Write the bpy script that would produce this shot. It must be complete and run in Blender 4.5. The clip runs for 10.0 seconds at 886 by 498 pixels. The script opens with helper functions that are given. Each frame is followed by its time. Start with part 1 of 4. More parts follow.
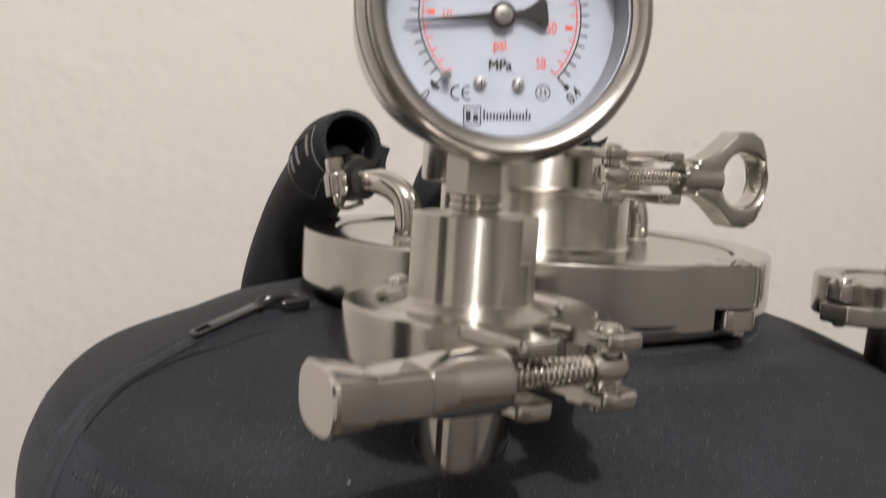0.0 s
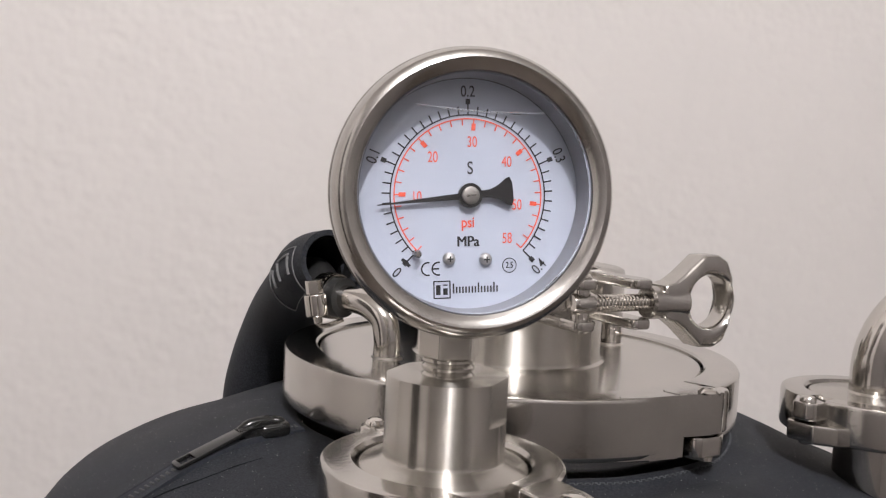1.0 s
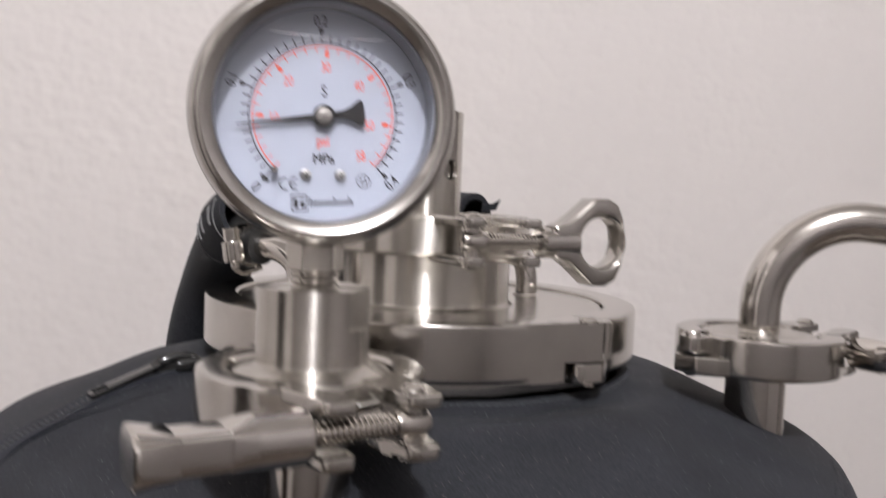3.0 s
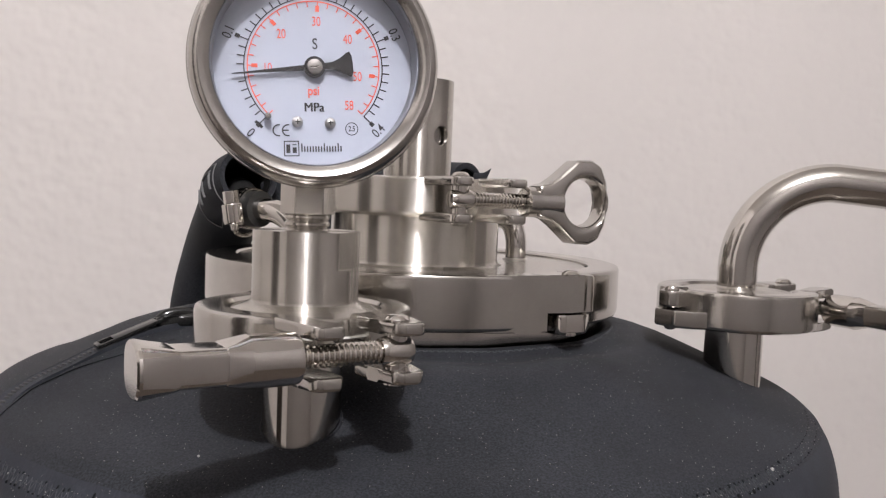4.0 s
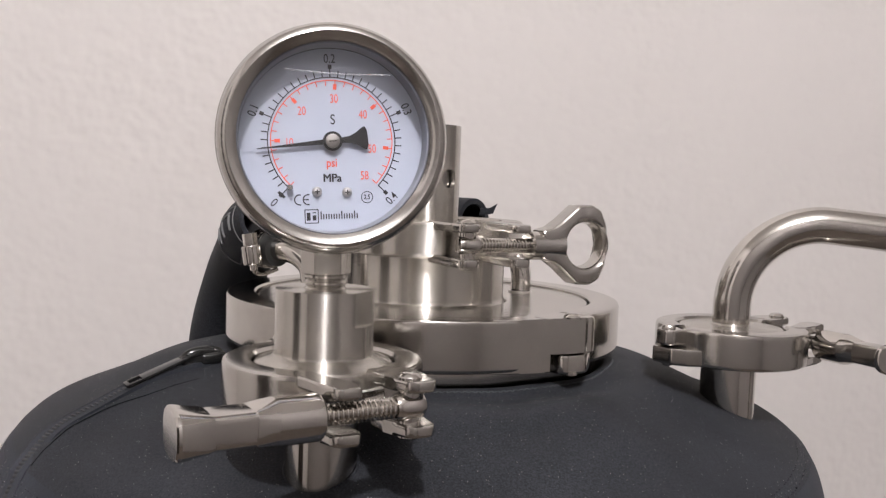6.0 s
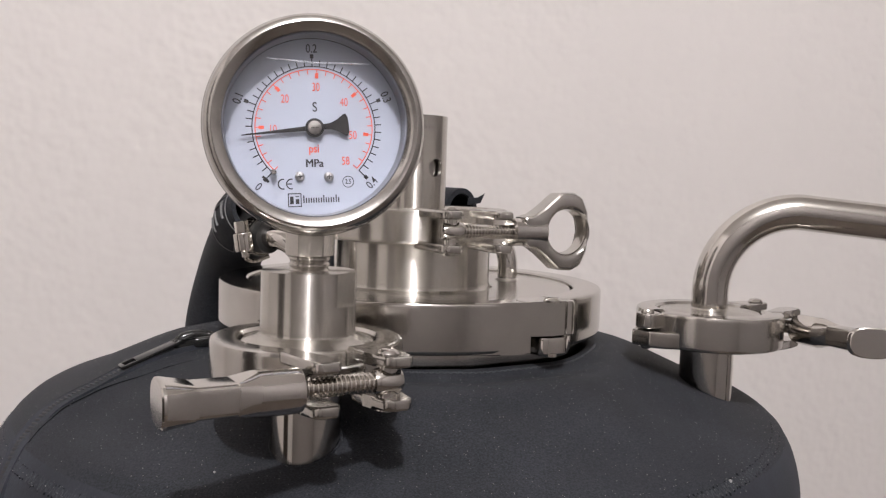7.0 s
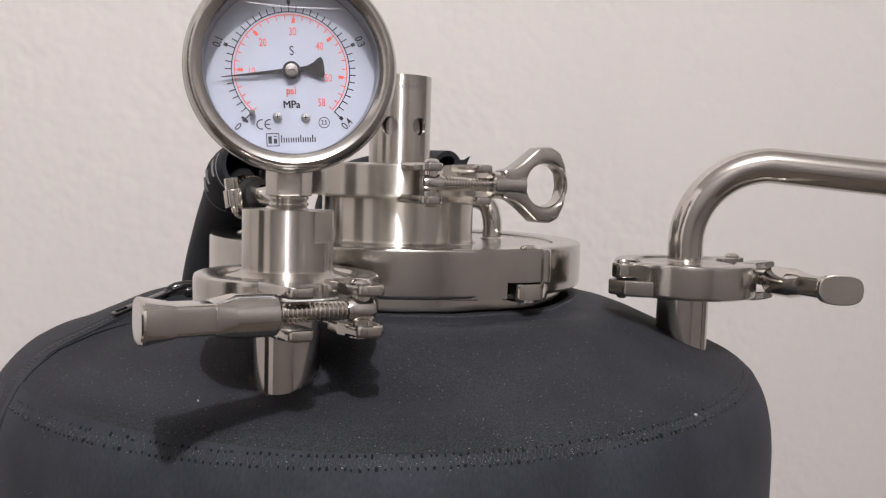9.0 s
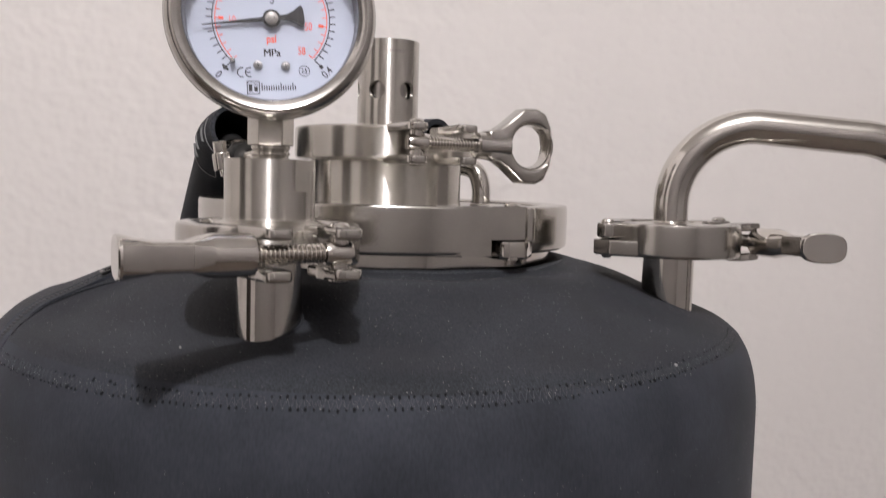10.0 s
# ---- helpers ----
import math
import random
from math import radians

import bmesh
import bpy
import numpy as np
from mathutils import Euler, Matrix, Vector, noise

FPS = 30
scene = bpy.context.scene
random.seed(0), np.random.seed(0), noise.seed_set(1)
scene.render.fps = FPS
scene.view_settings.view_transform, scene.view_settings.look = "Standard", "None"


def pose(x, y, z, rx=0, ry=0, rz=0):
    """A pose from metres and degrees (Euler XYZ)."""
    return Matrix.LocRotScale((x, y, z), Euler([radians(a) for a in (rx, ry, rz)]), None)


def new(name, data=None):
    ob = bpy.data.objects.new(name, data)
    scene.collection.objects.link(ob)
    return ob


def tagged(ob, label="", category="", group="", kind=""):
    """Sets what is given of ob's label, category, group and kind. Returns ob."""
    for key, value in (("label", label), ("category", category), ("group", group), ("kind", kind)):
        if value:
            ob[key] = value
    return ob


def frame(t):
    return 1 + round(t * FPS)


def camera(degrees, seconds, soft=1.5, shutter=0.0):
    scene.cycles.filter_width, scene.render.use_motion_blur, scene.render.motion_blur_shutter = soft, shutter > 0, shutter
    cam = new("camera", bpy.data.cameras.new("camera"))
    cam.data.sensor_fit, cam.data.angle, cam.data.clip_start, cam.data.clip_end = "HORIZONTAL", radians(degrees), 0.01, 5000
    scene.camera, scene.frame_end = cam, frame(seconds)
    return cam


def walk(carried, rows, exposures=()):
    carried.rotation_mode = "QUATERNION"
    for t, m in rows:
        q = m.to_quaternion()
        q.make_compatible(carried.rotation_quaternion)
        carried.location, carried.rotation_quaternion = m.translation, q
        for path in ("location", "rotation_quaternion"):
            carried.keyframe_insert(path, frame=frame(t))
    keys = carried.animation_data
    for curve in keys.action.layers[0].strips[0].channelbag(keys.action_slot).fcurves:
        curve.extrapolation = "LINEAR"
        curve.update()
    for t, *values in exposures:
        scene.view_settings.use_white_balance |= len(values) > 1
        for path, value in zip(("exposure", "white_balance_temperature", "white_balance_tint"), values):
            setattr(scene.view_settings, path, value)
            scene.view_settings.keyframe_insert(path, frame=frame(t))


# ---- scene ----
cam = camera(54.5, 10.0, soft=1.25, shutter=0.5)
# seconds, place, tilt, lean, turn
ROWS = [
    (0, -0.0382, -0.3791, 1.0337, 83.598, -3.359, 0.456),
    (0.2, -0.0367, -0.3755, 1.0434, 84.735, -3.198, 0.237),
    (0.5, -0.0330, -0.3795, 1.0576, 85.328, -3.048, -0.134),
    (0.7, -0.0329, -0.3800, 1.0636, 85.619, -2.957, -0.279),
    (1, -0.0362, -0.3860, 1.0691, 86.079, -2.863, -0.492),
    (1.5, -0.0340, -0.3919, 1.0692, 86.473, -2.762, -0.707),
    (2, -0.0298, -0.4020, 1.0731, 86.666, -2.734, -0.685),
    (2.2, -0.0246, -0.3998, 1.0731, 86.477, -2.642, -0.571),
    (2.5, -0.0146, -0.4013, 1.0681, 86.712, -2.534, -0.454),
    (2.8, -0.0072, -0.4032, 1.0570, 86.461, -2.439, -0.316),
    (3, 0.0063, -0.4084, 1.0471, 86.429, -2.392, -0.279),
    (3.2, 0.0137, -0.4122, 1.0330, 86.335, -2.363, -0.215),
    (4.3, 0.0132, -0.4282, 1.0312, 86.337, -2.195, 0.063),
    (4.5, 0.0135, -0.4285, 1.0349, 86.239, -2.163, 0.091),
    (5, 0.0141, -0.4351, 1.0558, 86.096, -2.060, 0.157),
    (5.5, 0.0092, -0.4412, 1.0592, 85.958, -2.056, 0.279),
    (5.7, 0.0099, -0.4428, 1.0574, 86.005, -2.040, 0.358),
    (6.8, 0.0192, -0.4550, 1.0488, 85.966, -1.929, 0.690),
    (7, 0.0211, -0.4575, 1.0496, 85.834, -1.916, 0.736),
    (7.5, 0.0228, -0.4605, 1.0450, 85.785, -1.878, 0.824),
    (8, 0.0291, -0.4668, 1.0411, 85.809, -1.784, 1.007),
    (8.5, 0.0343, -0.4679, 1.0311, 85.774, -1.731, 1.174),
    (9, 0.0354, -0.4722, 1.0299, 85.552, -1.713, 1.340),
    (9.5, 0.0380, -0.4728, 1.0285, 85.547, -1.681, 1.413),
    (10, 0.0456, -0.4761, 1.0115, 85.472, -1.631, 1.690),
]
EXPOSURES = [(0.0, 0.0, 7000, 6), (0.2, 0.0, 6800, 6), (0.5, 0.0, 6700, 7), (1.2, 0.0, 6550, 9), (3.0, 0.0, 6500, 10), (4.3, 0.0, 6620, 10), (10.0, 0.0, 6600, 10)]
walk(cam, [(t, pose(x, y, z, rx, ry, rz)) for t, x, y, z, rx, ry, rz in ROWS], EXPOSURES)

# ---- light ----
world = bpy.data.worlds.new("room_dark")
world.use_nodes = True
world.node_tree.nodes["Background"].inputs["Color"].default_value = (0.02, 0.02, 0.02, 1)
world.node_tree.nodes["Background"].inputs["Strength"].default_value = 0.3
scene.world = world

LAMP = Vector((0.16, -1.44, 2.46))
lamp_data = bpy.data.lights.new("ceiling_lamp_light", "POINT")
lamp_data.shadow_soft_size = 0.032
lamp_data.energy, lamp_data.color = 123.0, (0.975, 0.955, 1.0)
lamp = new("ceiling_lamp_light", lamp_data)
lamp.location = LAMP


# ---- materials ----
def material(name, base, rough=0.5, metal=0.0, grain=900.0, grain_amount=0.1, stain=25.0, stain_amount=0.1,
             bump=0.0, bump_scale=1500.0, rough_vary=0.1, sheen=0.0, crisp=False, stretch=(1, 1, 1), aniso=0.0, specular=0.5, depth=0.0006, relief_detail=3.0):
    m = bpy.data.materials.new(name)
    m.use_nodes = True
    nt = m.node_tree
    n, l = nt.nodes, nt.links
    p = n["Principled BSDF"]
    co = n.new("ShaderNodeTexCoord")
    mp = n.new("ShaderNodeMapping")
    mp.inputs["Scale"].default_value = stretch
    l.new(co.outputs["Object"], mp.inputs["Vector"])
    fine = n.new("ShaderNodeTexNoise")
    fine.inputs["Scale"].default_value, fine.inputs["Detail"].default_value = grain, 4
    wide = n.new("ShaderNodeTexNoise")
    wide.inputs["Scale"].default_value, wide.inputs["Detail"].default_value = stain, 5
    l.new(mp.outputs["Vector"], fine.inputs["Vector"])
    l.new(co.outputs["Object"], wide.inputs["Vector"])
    lo, hi = [max(c * (1 - grain_amount), 0) for c in base], [min(c * (1 + grain_amount), 1) for c in base]
    mix = n.new("ShaderNodeMix")
    mix.data_type = "RGBA"
    mix.inputs["A"].default_value, mix.inputs["B"].default_value = (*lo, 1), (*hi, 1)
    if crisp:
        sharp = n.new("ShaderNodeMapRange")
        sharp.inputs["From Min"].default_value, sharp.inputs["From Max"].default_value = 0.36, 0.66
        l.new(fine.outputs["Fac"], sharp.inputs["Value"])
        l.new(sharp.outputs["Result"], mix.inputs["Factor"])
    else:
        l.new(fine.outputs["Fac"], mix.inputs["Factor"])
    two = n.new("ShaderNodeMix")
    two.data_type, two.blend_type = "RGBA", "MULTIPLY"
    two.inputs["Factor"].default_value = 1.0
    ramp = n.new("ShaderNodeMapRange")
    ramp.inputs["From Min"].default_value, ramp.inputs["From Max"].default_value = 0.3, 0.7
    ramp.inputs["To Min"].default_value, ramp.inputs["To Max"].default_value = 1 - stain_amount, 1.0
    l.new(wide.outputs["Fac"], ramp.inputs["Value"])
    l.new(mix.outputs["Result"], two.inputs["A"])
    l.new(ramp.outputs["Result"], two.inputs["B"])
    l.new(two.outputs["Result"], p.inputs["Base Color"])
    r = n.new("ShaderNodeMapRange")
    r.inputs["To Min"].default_value, r.inputs["To Max"].default_value = max(rough - rough_vary, 0.02), min(rough + rough_vary, 1)
    blend = n.new("ShaderNodeMath")
    blend.operation = "MULTIPLY_ADD"
    blend.inputs[1].default_value = 0.5
    half = n.new("ShaderNodeMath")
    half.operation = "MULTIPLY"
    half.inputs[1].default_value = 0.5
    l.new(wide.outputs["Fac"], half.inputs[0])
    l.new(fine.outputs["Fac"], blend.inputs[0])
    l.new(half.outputs[0], blend.inputs[2])
    l.new(blend.outputs[0], r.inputs["Value"])
    l.new(r.outputs["Result"], p.inputs["Roughness"])
    p.inputs["Metallic"].default_value = metal
    p.inputs["Specular IOR Level"].default_value = specular
    if sheen:
        p.inputs["Sheen Weight"].default_value = sheen
        p.inputs["Sheen Roughness"].default_value = 0.5
    if aniso:
        tangent = n.new("ShaderNodeTangent")
        tangent.direction_type, tangent.axis = "RADIAL", "Z"
        l.new(tangent.outputs["Tangent"], p.inputs["Tangent"])
        p.inputs["Anisotropic"].default_value = aniso
        p.inputs["Anisotropic Rotation"].default_value = 0.25
    if bump:
        b = n.new("ShaderNodeBump")
        b.inputs["Strength"].default_value = bump
        b.inputs["Distance"].default_value = depth
        bn = n.new("ShaderNodeTexNoise")
        bn.inputs["Scale"].default_value, bn.inputs["Detail"].default_value = bump_scale, relief_detail
        l.new(mp.outputs["Vector"], bn.inputs["Vector"])
        l.new(bn.outputs["Fac"], b.inputs["Height"])
        l.new(b.outputs["Normal"], p.inputs["Normal"])
    return m


STEEL = (0.60, 0.565, 0.53)
satin = material("satin_steel", STEEL, 0.30, 1, 1800, 0.06, 40, 0.10, 0.04, 2500, 0.07, stretch=(1, 1, 0.15))
cast = material("cast_steel", (0.565, 0.542, 0.510), 0.16, 1, 900, 0.06, 60, 0.12, 0.06, 500, 0.08)
polished = material("polished_steel", (0.62, 0.592, 0.556), 0.11, 1, 900, 0.04, 60, 0.08, 0.0, 500, 0.05)
machined = material("machined_steel", (0.575, 0.550, 0.510), 0.26, 1, 1500, 0.03, 70, 0.08, 0.0, 2500, 0.02, stretch=(0.1, 0.1, 3), aniso=1.0)
drawn = material("drawn_tube_steel", (0.60, 0.57, 0.535), 0.11, 1, 900, 0.06, 70, 0.08, 0.0, 2500, 0.02, stretch=(1, 1, 0.05), aniso=0.6)
bezel_steel = material("bezel_steel", (0.58, 0.558, 0.53), 0.20, 1, 700, 0.08, 120, 0.15, 0.05, 900, 0.08)
screw_steel = material("dull_screw_steel", (0.42, 0.41, 0.40), 0.5, 1, 1500, 0.1, 100, 0.1)
hub_steel = material("dull_hub_steel", (0.27, 0.255, 0.24), 0.5, 1, 1500, 0.1, 300, 0.2)
lid_steel = material("brushed_lid_steel", (0.60, 0.578, 0.542), 0.22, 1, 1200, 0.06, 30, 0.12, 0.02, 2500, 0.07)
dark_steel = material("dark_bolt_steel", (0.42, 0.40, 0.38), 0.22, 1, 1500, 0.15, 100, 0.2, 0.0, 800, 0.08)
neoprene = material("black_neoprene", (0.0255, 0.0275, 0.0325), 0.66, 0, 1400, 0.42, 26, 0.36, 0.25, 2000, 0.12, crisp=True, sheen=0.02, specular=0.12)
# lighter copy of the same neoprene: light on the side put into colour
neoprene_lit = material("black_neoprene_lit", (0.0350, 0.0380, 0.0465), 0.70, 0, 1000, 0.36, 30, 0.42, 0.16, 2000, 0.12, stretch=(1, 1, 0.30), sheen=0.03, specular=0.09)
lint_grey = material("pale_lint", (0.30, 0.29, 0.28), 0.9, 0, 3000, 0.3, 100, 0.2)
thread_black = material("black_stitch_thread", (0.010, 0.0108, 0.0125), 0.8, 0, 3000, 0.3, 100, 0.2, specular=0.1)
thread_grey = material("dark_grey_stitch_thread", (0.064, 0.068, 0.076), 0.8, 0, 3000, 0.4, 300, 0.4, specular=0.1)
thread_fuzz = material("grey_fibre", (0.105, 0.108, 0.115), 0.9, 0, 3000, 0.5, 300, 0.5, specular=0.1)
zip_tooth = material("dull_zip_tooth", (0.030, 0.030, 0.032), 0.55, 0, 1500, 0.3, 100, 0.3)
gunmetal = material("black_zip_enamel", (0.012, 0.012, 0.012), 0.16, 0.0, 1500, 0.2, 100, 0.3)
# near-black, much darker than the sleeve wall
sleeve_inner = material("near_black_sleeve_inside", (0.006, 0.006, 0.006), 0.95, 0, 1500, 0.3, 100, 0.3, specular=0.1)
rubber = material("black_rubber", (0.015, 0.015, 0.015), 0.5, 0, 1500, 0.2, 60, 0.2)
grey_print = material("grey_print", (0.16, 0.16, 0.16), 0.7, 0, 1500, 0.3, 60, 0.3)
gasket_white = material("white_gasket", (0.75, 0.74, 0.72), 0.5, 0, 1500, 0.05, 60, 0.05)
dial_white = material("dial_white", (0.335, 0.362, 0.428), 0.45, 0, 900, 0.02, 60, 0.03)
ink_black = material("dial_black_ink", (0.012, 0.012, 0.014), 0.5, 0, 900, 0.1, 60, 0.1)
ink_red = material("dial_red_ink", (0.66, 0.085, 0.045), 0.5, 0, 900, 0.05, 60, 0.05)
needle_black = material("needle_black", (0.010, 0.010, 0.011), 0.35, 0, 900, 0.1, 60, 0.1)
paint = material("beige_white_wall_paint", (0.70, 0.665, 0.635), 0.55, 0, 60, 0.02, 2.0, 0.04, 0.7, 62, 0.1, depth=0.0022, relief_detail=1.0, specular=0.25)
# same wall paint darkened, so unseen walls give less fill and reflection
paint_shaded = material("room_wall_paint_shaded", (0.265, 0.248, 0.240), 0.7, 0, 60, 0.02, 2.0, 0.05, 0.4, 150, 0.1)
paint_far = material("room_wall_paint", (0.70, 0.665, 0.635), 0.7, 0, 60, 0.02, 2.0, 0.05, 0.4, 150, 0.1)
ceiling_white = material("white_ceiling_paint", (0.75, 0.73, 0.70), 0.8, 0, 60, 0.02, 2.0, 0.05, 0.4, 150, 0.1)
carpet = material("floor_brown", (0.10, 0.08, 0.065), 0.7, 0, 300, 0.3, 4.0, 0.2, 0.4, 400, 0.1)
# for the dark panel added out of view
panel_dark = material("dark_added_panel", (0.030, 0.022, 0.017), 0.5, 0, 200, 0.3, 6.0, 0.3, 0.1, 200, 0.1, stretch=(8, 8, 0.4))
lamp_metal = material("lamp_white_metal", (0.8, 0.8, 0.8), 0.4, 0, 300, 0.02, 10, 0.05)


def glass_material(name, rough=0.0, colour=(1, 1, 1)):
    m = bpy.data.materials.new(name)
    m.use_nodes = True
    p = m.node_tree.nodes["Principled BSDF"]
    p.inputs["Base Color"].default_value = (*colour, 1)
    p.inputs["Transmission Weight"].default_value = 1.0
    p.inputs["Roughness"].default_value = rough
    p.inputs["IOR"].default_value = 1.45
    return m


glass = glass_material("gauge_glass")
bezel_inner = material("grey_bezel_inside", (0.16, 0.165, 0.19), 0.5, 0, 900, 0.1, 60, 0.1)
liquid_edge = glass_material("liquid_edge", 0.1, (0.95, 0.97, 1.0))


# ---- building helpers ----
def finish(bm, name, mat, sharp=35):
    me = bpy.data.meshes.new(name)
    bmesh.ops.remove_doubles(bm, verts=bm.verts, dist=1e-7)
    bmesh.ops.recalc_face_normals(bm, faces=bm.faces)
    bm.to_mesh(me)
    bm.free()
    me.materials.append(mat)
    me.polygons.foreach_set("use_smooth", [True] * len(me.polygons))
    me.set_sharp_from_angle(angle=radians(sharp))
    return me


def part(name, bm, mat, parent=None, label="", m=None, sharp=35):
    ob = new(name, finish(bm, name, mat, sharp))
    if parent is not None:
        ob.parent = parent
    if m is not None:
        ob.matrix_basis = m
    if mat in (satin, cast, polished, machined, lid_steel) and len(ob.data.polygons) < 6000:
        wn = ob.modifiers.new("even_normals", "WEIGHTED_NORMAL")
        wn.keep_sharp = True
    return tagged(ob, label) if label else ob


def thing(name, m, label, category, group=""):
    ob = new(name)
    ob.empty_display_size = 0.02
    ob.matrix_basis = m
    return tagged(ob, label, category, group)


def lathe(profile, seg=64, closed=False, bm=None, m=None):
    """Revolve (radius, height) pairs round z."""
    bm = bm or bmesh.new()
    rings = []
    for r, z in profile:
        if r < 1e-6:
            rings.append([bm.verts.new((0, 0, z))])
        else:
            rings.append([bm.verts.new((r * math.cos(2 * math.pi * i / seg), r * math.sin(2 * math.pi * i / seg), z)) for i in range(seg)])
    pairs = list(zip(rings, rings[1:])) + ([(rings[-1], rings[0])] if closed else [])
    for a, b in pairs:
        for i in range(seg):
            j = (i + 1) % seg
            if len(a) == 1 and len(b) == 1:
                continue
            if len(a) == 1:
                bm.faces.new((a[0], b[i], b[j]))
            elif len(b) == 1:
                bm.faces.new((a[i], a[j], b[0]))
            else:
                bm.faces.new((a[i], a[j], b[j], b[i]))
    if m is not None:
        bmesh.ops.transform(bm, matrix=m, verts=[v for ring in rings for v in ring])
    return bm


def arc_solid(profile, a0, a1, seg=48, bm=None):
    """Revolve a closed (radius, height) outline from a0 to a1 degrees, with end caps."""
    bm = bm or bmesh.new()
    rings = []
    for i in range(seg + 1):
        a = radians(a0 + (a1 - a0) * i / seg)
        rings.append([bm.verts.new((r * math.cos(a), r * math.sin(a), z)) for r, z in profile])
    n = len(profile)
    for a, b in zip(rings, rings[1:]):
        for i in range(n):
            bm.faces.new((a[i], a[(i + 1) % n], b[(i + 1) % n], b[i]))
    bm.faces.new(rings[0])
    bm.faces.new(rings[-1])
    return bm


def prism(points, z0, z1, bevel=0.0, bm=None, m=None, steps=2):
    """Extrude an outline in the xy plane from z0 to z1."""
    own = bmesh.new()
    low = [own.verts.new((x, y, z0)) for x, y in points]
    top = [own.verts.new((x, y, z1)) for x, y in points]
    n = len(points)
    own.faces.new(low[::-1])
    own.faces.new(top)
    for i in range(n):
        own.faces.new((low[i], low[(i + 1) % n], top[(i + 1) % n], top[i]))
    if bevel:
        bmesh.ops.bevel(own, geom=list(own.edges), offset=bevel, segments=steps, affect="EDGES", profile=0.5, clamp_overlap=True)
    if m is not None:
        bmesh.ops.transform(own, matrix=m, verts=own.verts)
    return join(bm, own)


def join(bm, own):
    if bm is None:
        return own
    me = bpy.data.meshes.new("scratch")
    own.to_mesh(me)
    own.free()
    bm.from_mesh(me)
    bpy.data.meshes.remove(me)
    return bm


def box(x0, x1, y0, y1, z0, z1, bevel=0.0, bm=None, m=None, steps=2):
    return prism([(x0, y0), (x1, y0), (x1, y1), (x0, y1)], z0, z1, bevel, bm, m, steps)


def smooth_path(points, steps=8):
    """Catmull-Rom through the points."""
    pts = [Vector(p) for p in points]
    pts = [2 * pts[0] - pts[1]] + pts + [2 * pts[-1] - pts[-2]]
    out = []
    for a, b, c, d in zip(pts, pts[1:], pts[2:], pts[3:]):
        for k in range(steps):
            t = k / steps
            out.append(0.5 * (2 * b + (c - a) * t + (2 * a - 5 * b + 4 * c - d) * t * t + (3 * b - a - 3 * c + d) * t ** 3))
    out.append(pts[-2])
    return out


def sweep(path, radius, seg=24, wall=0.0, caps=True, bm=None, squash=1.0):
    """A round tube along a path; radius may be a number or a function of the share of the path. wall > 0: hollow, with open ends."""
    bm = bm or bmesh.new()
    path = [Vector(p) for p in path]
    n = len(path)
    side = None
    outer, inner = [], []
    for i, p in enumerate(path):
        d = (path[min(i + 1, n - 1)] - path[max(i - 1, 0)]).normalized()
        if side is None:
            side = d.orthogonal().normalized()
        side = (side - d * side.dot(d)).normalized()
        up = d.cross(side)
        r = radius(i / (n - 1)) if callable(radius) else radius
        ring = lambda rad: [bm.verts.new(p + side * rad * math.cos(2 * math.pi * k / seg) + up * rad * squash * math.sin(2 * math.pi * k / seg)) for k in range(seg)]
        outer.append(ring(r))
        if wall:
            inner.append(ring(r - wall))
    def skin(rings, flip):
        for a, b in zip(rings, rings[1:]):
            for k in range(seg):
                j = (k + 1) % seg
                f = (a[k], a[j], b[j], b[k])
                bm.faces.new(f[::-1] if flip else f)
    skin(outer, False)
    if wall:
        skin(inner, True)
        for e in (0, -1):
            for k in range(seg):
                j = (k + 1) % seg
                bm.faces.new((outer[e][k], outer[e][j], inner[e][j], inner[e][k]))
    elif caps:
        bm.faces.new(outer[0][::-1])
        bm.faces.new(outer[-1])
    return bm


def rivet(r, h, bm=None, m=None, seg=20):
    prof = [(0, h), (r * 0.5, h * 0.97), (r * 0.8, h * 0.8), (r, h * 0.35), (r, 0), (0, 0)]
    own = lathe(prof, seg)
    if m is not None:
        bmesh.ops.transform(own, matrix=m, verts=own.verts)
    return join(bm, own)


def hexagon(across, rot=0):
    r = across / math.sqrt(3)
    return [(r * math.cos(radians(60 * i + rot)), r * math.sin(radians(60 * i + rot))) for i in range(6)]


def threaded(r, z0, z1, pitch, depth, seg=24):
    prof, z, n = [(0, z0)], z0, int((z1 - z0) / pitch)
    for i in range(n):
        prof += [(r - depth, z0 + i * pitch), (r, z0 + (i + 0.35) * pitch), (r, z0 + (i + 0.65) * pitch)]
    prof += [(r - depth, z1), (0, z1)]
    return lathe(prof, seg)


AX_X = Matrix.Rotation(radians(90), 4, "Y")      # z axis onto +x
FRONT = Matrix.Rotation(radians(90), 4, "X")     # z axis onto -y

# ---- places ----
PORT = Vector((-0.0303, -0.1477, 0))     # gauge port
CANE = Vector((0.1489, -0.0346, 0))      # bent pipe port
WALL_Y, WALL_TURN = 0.42, 11.0


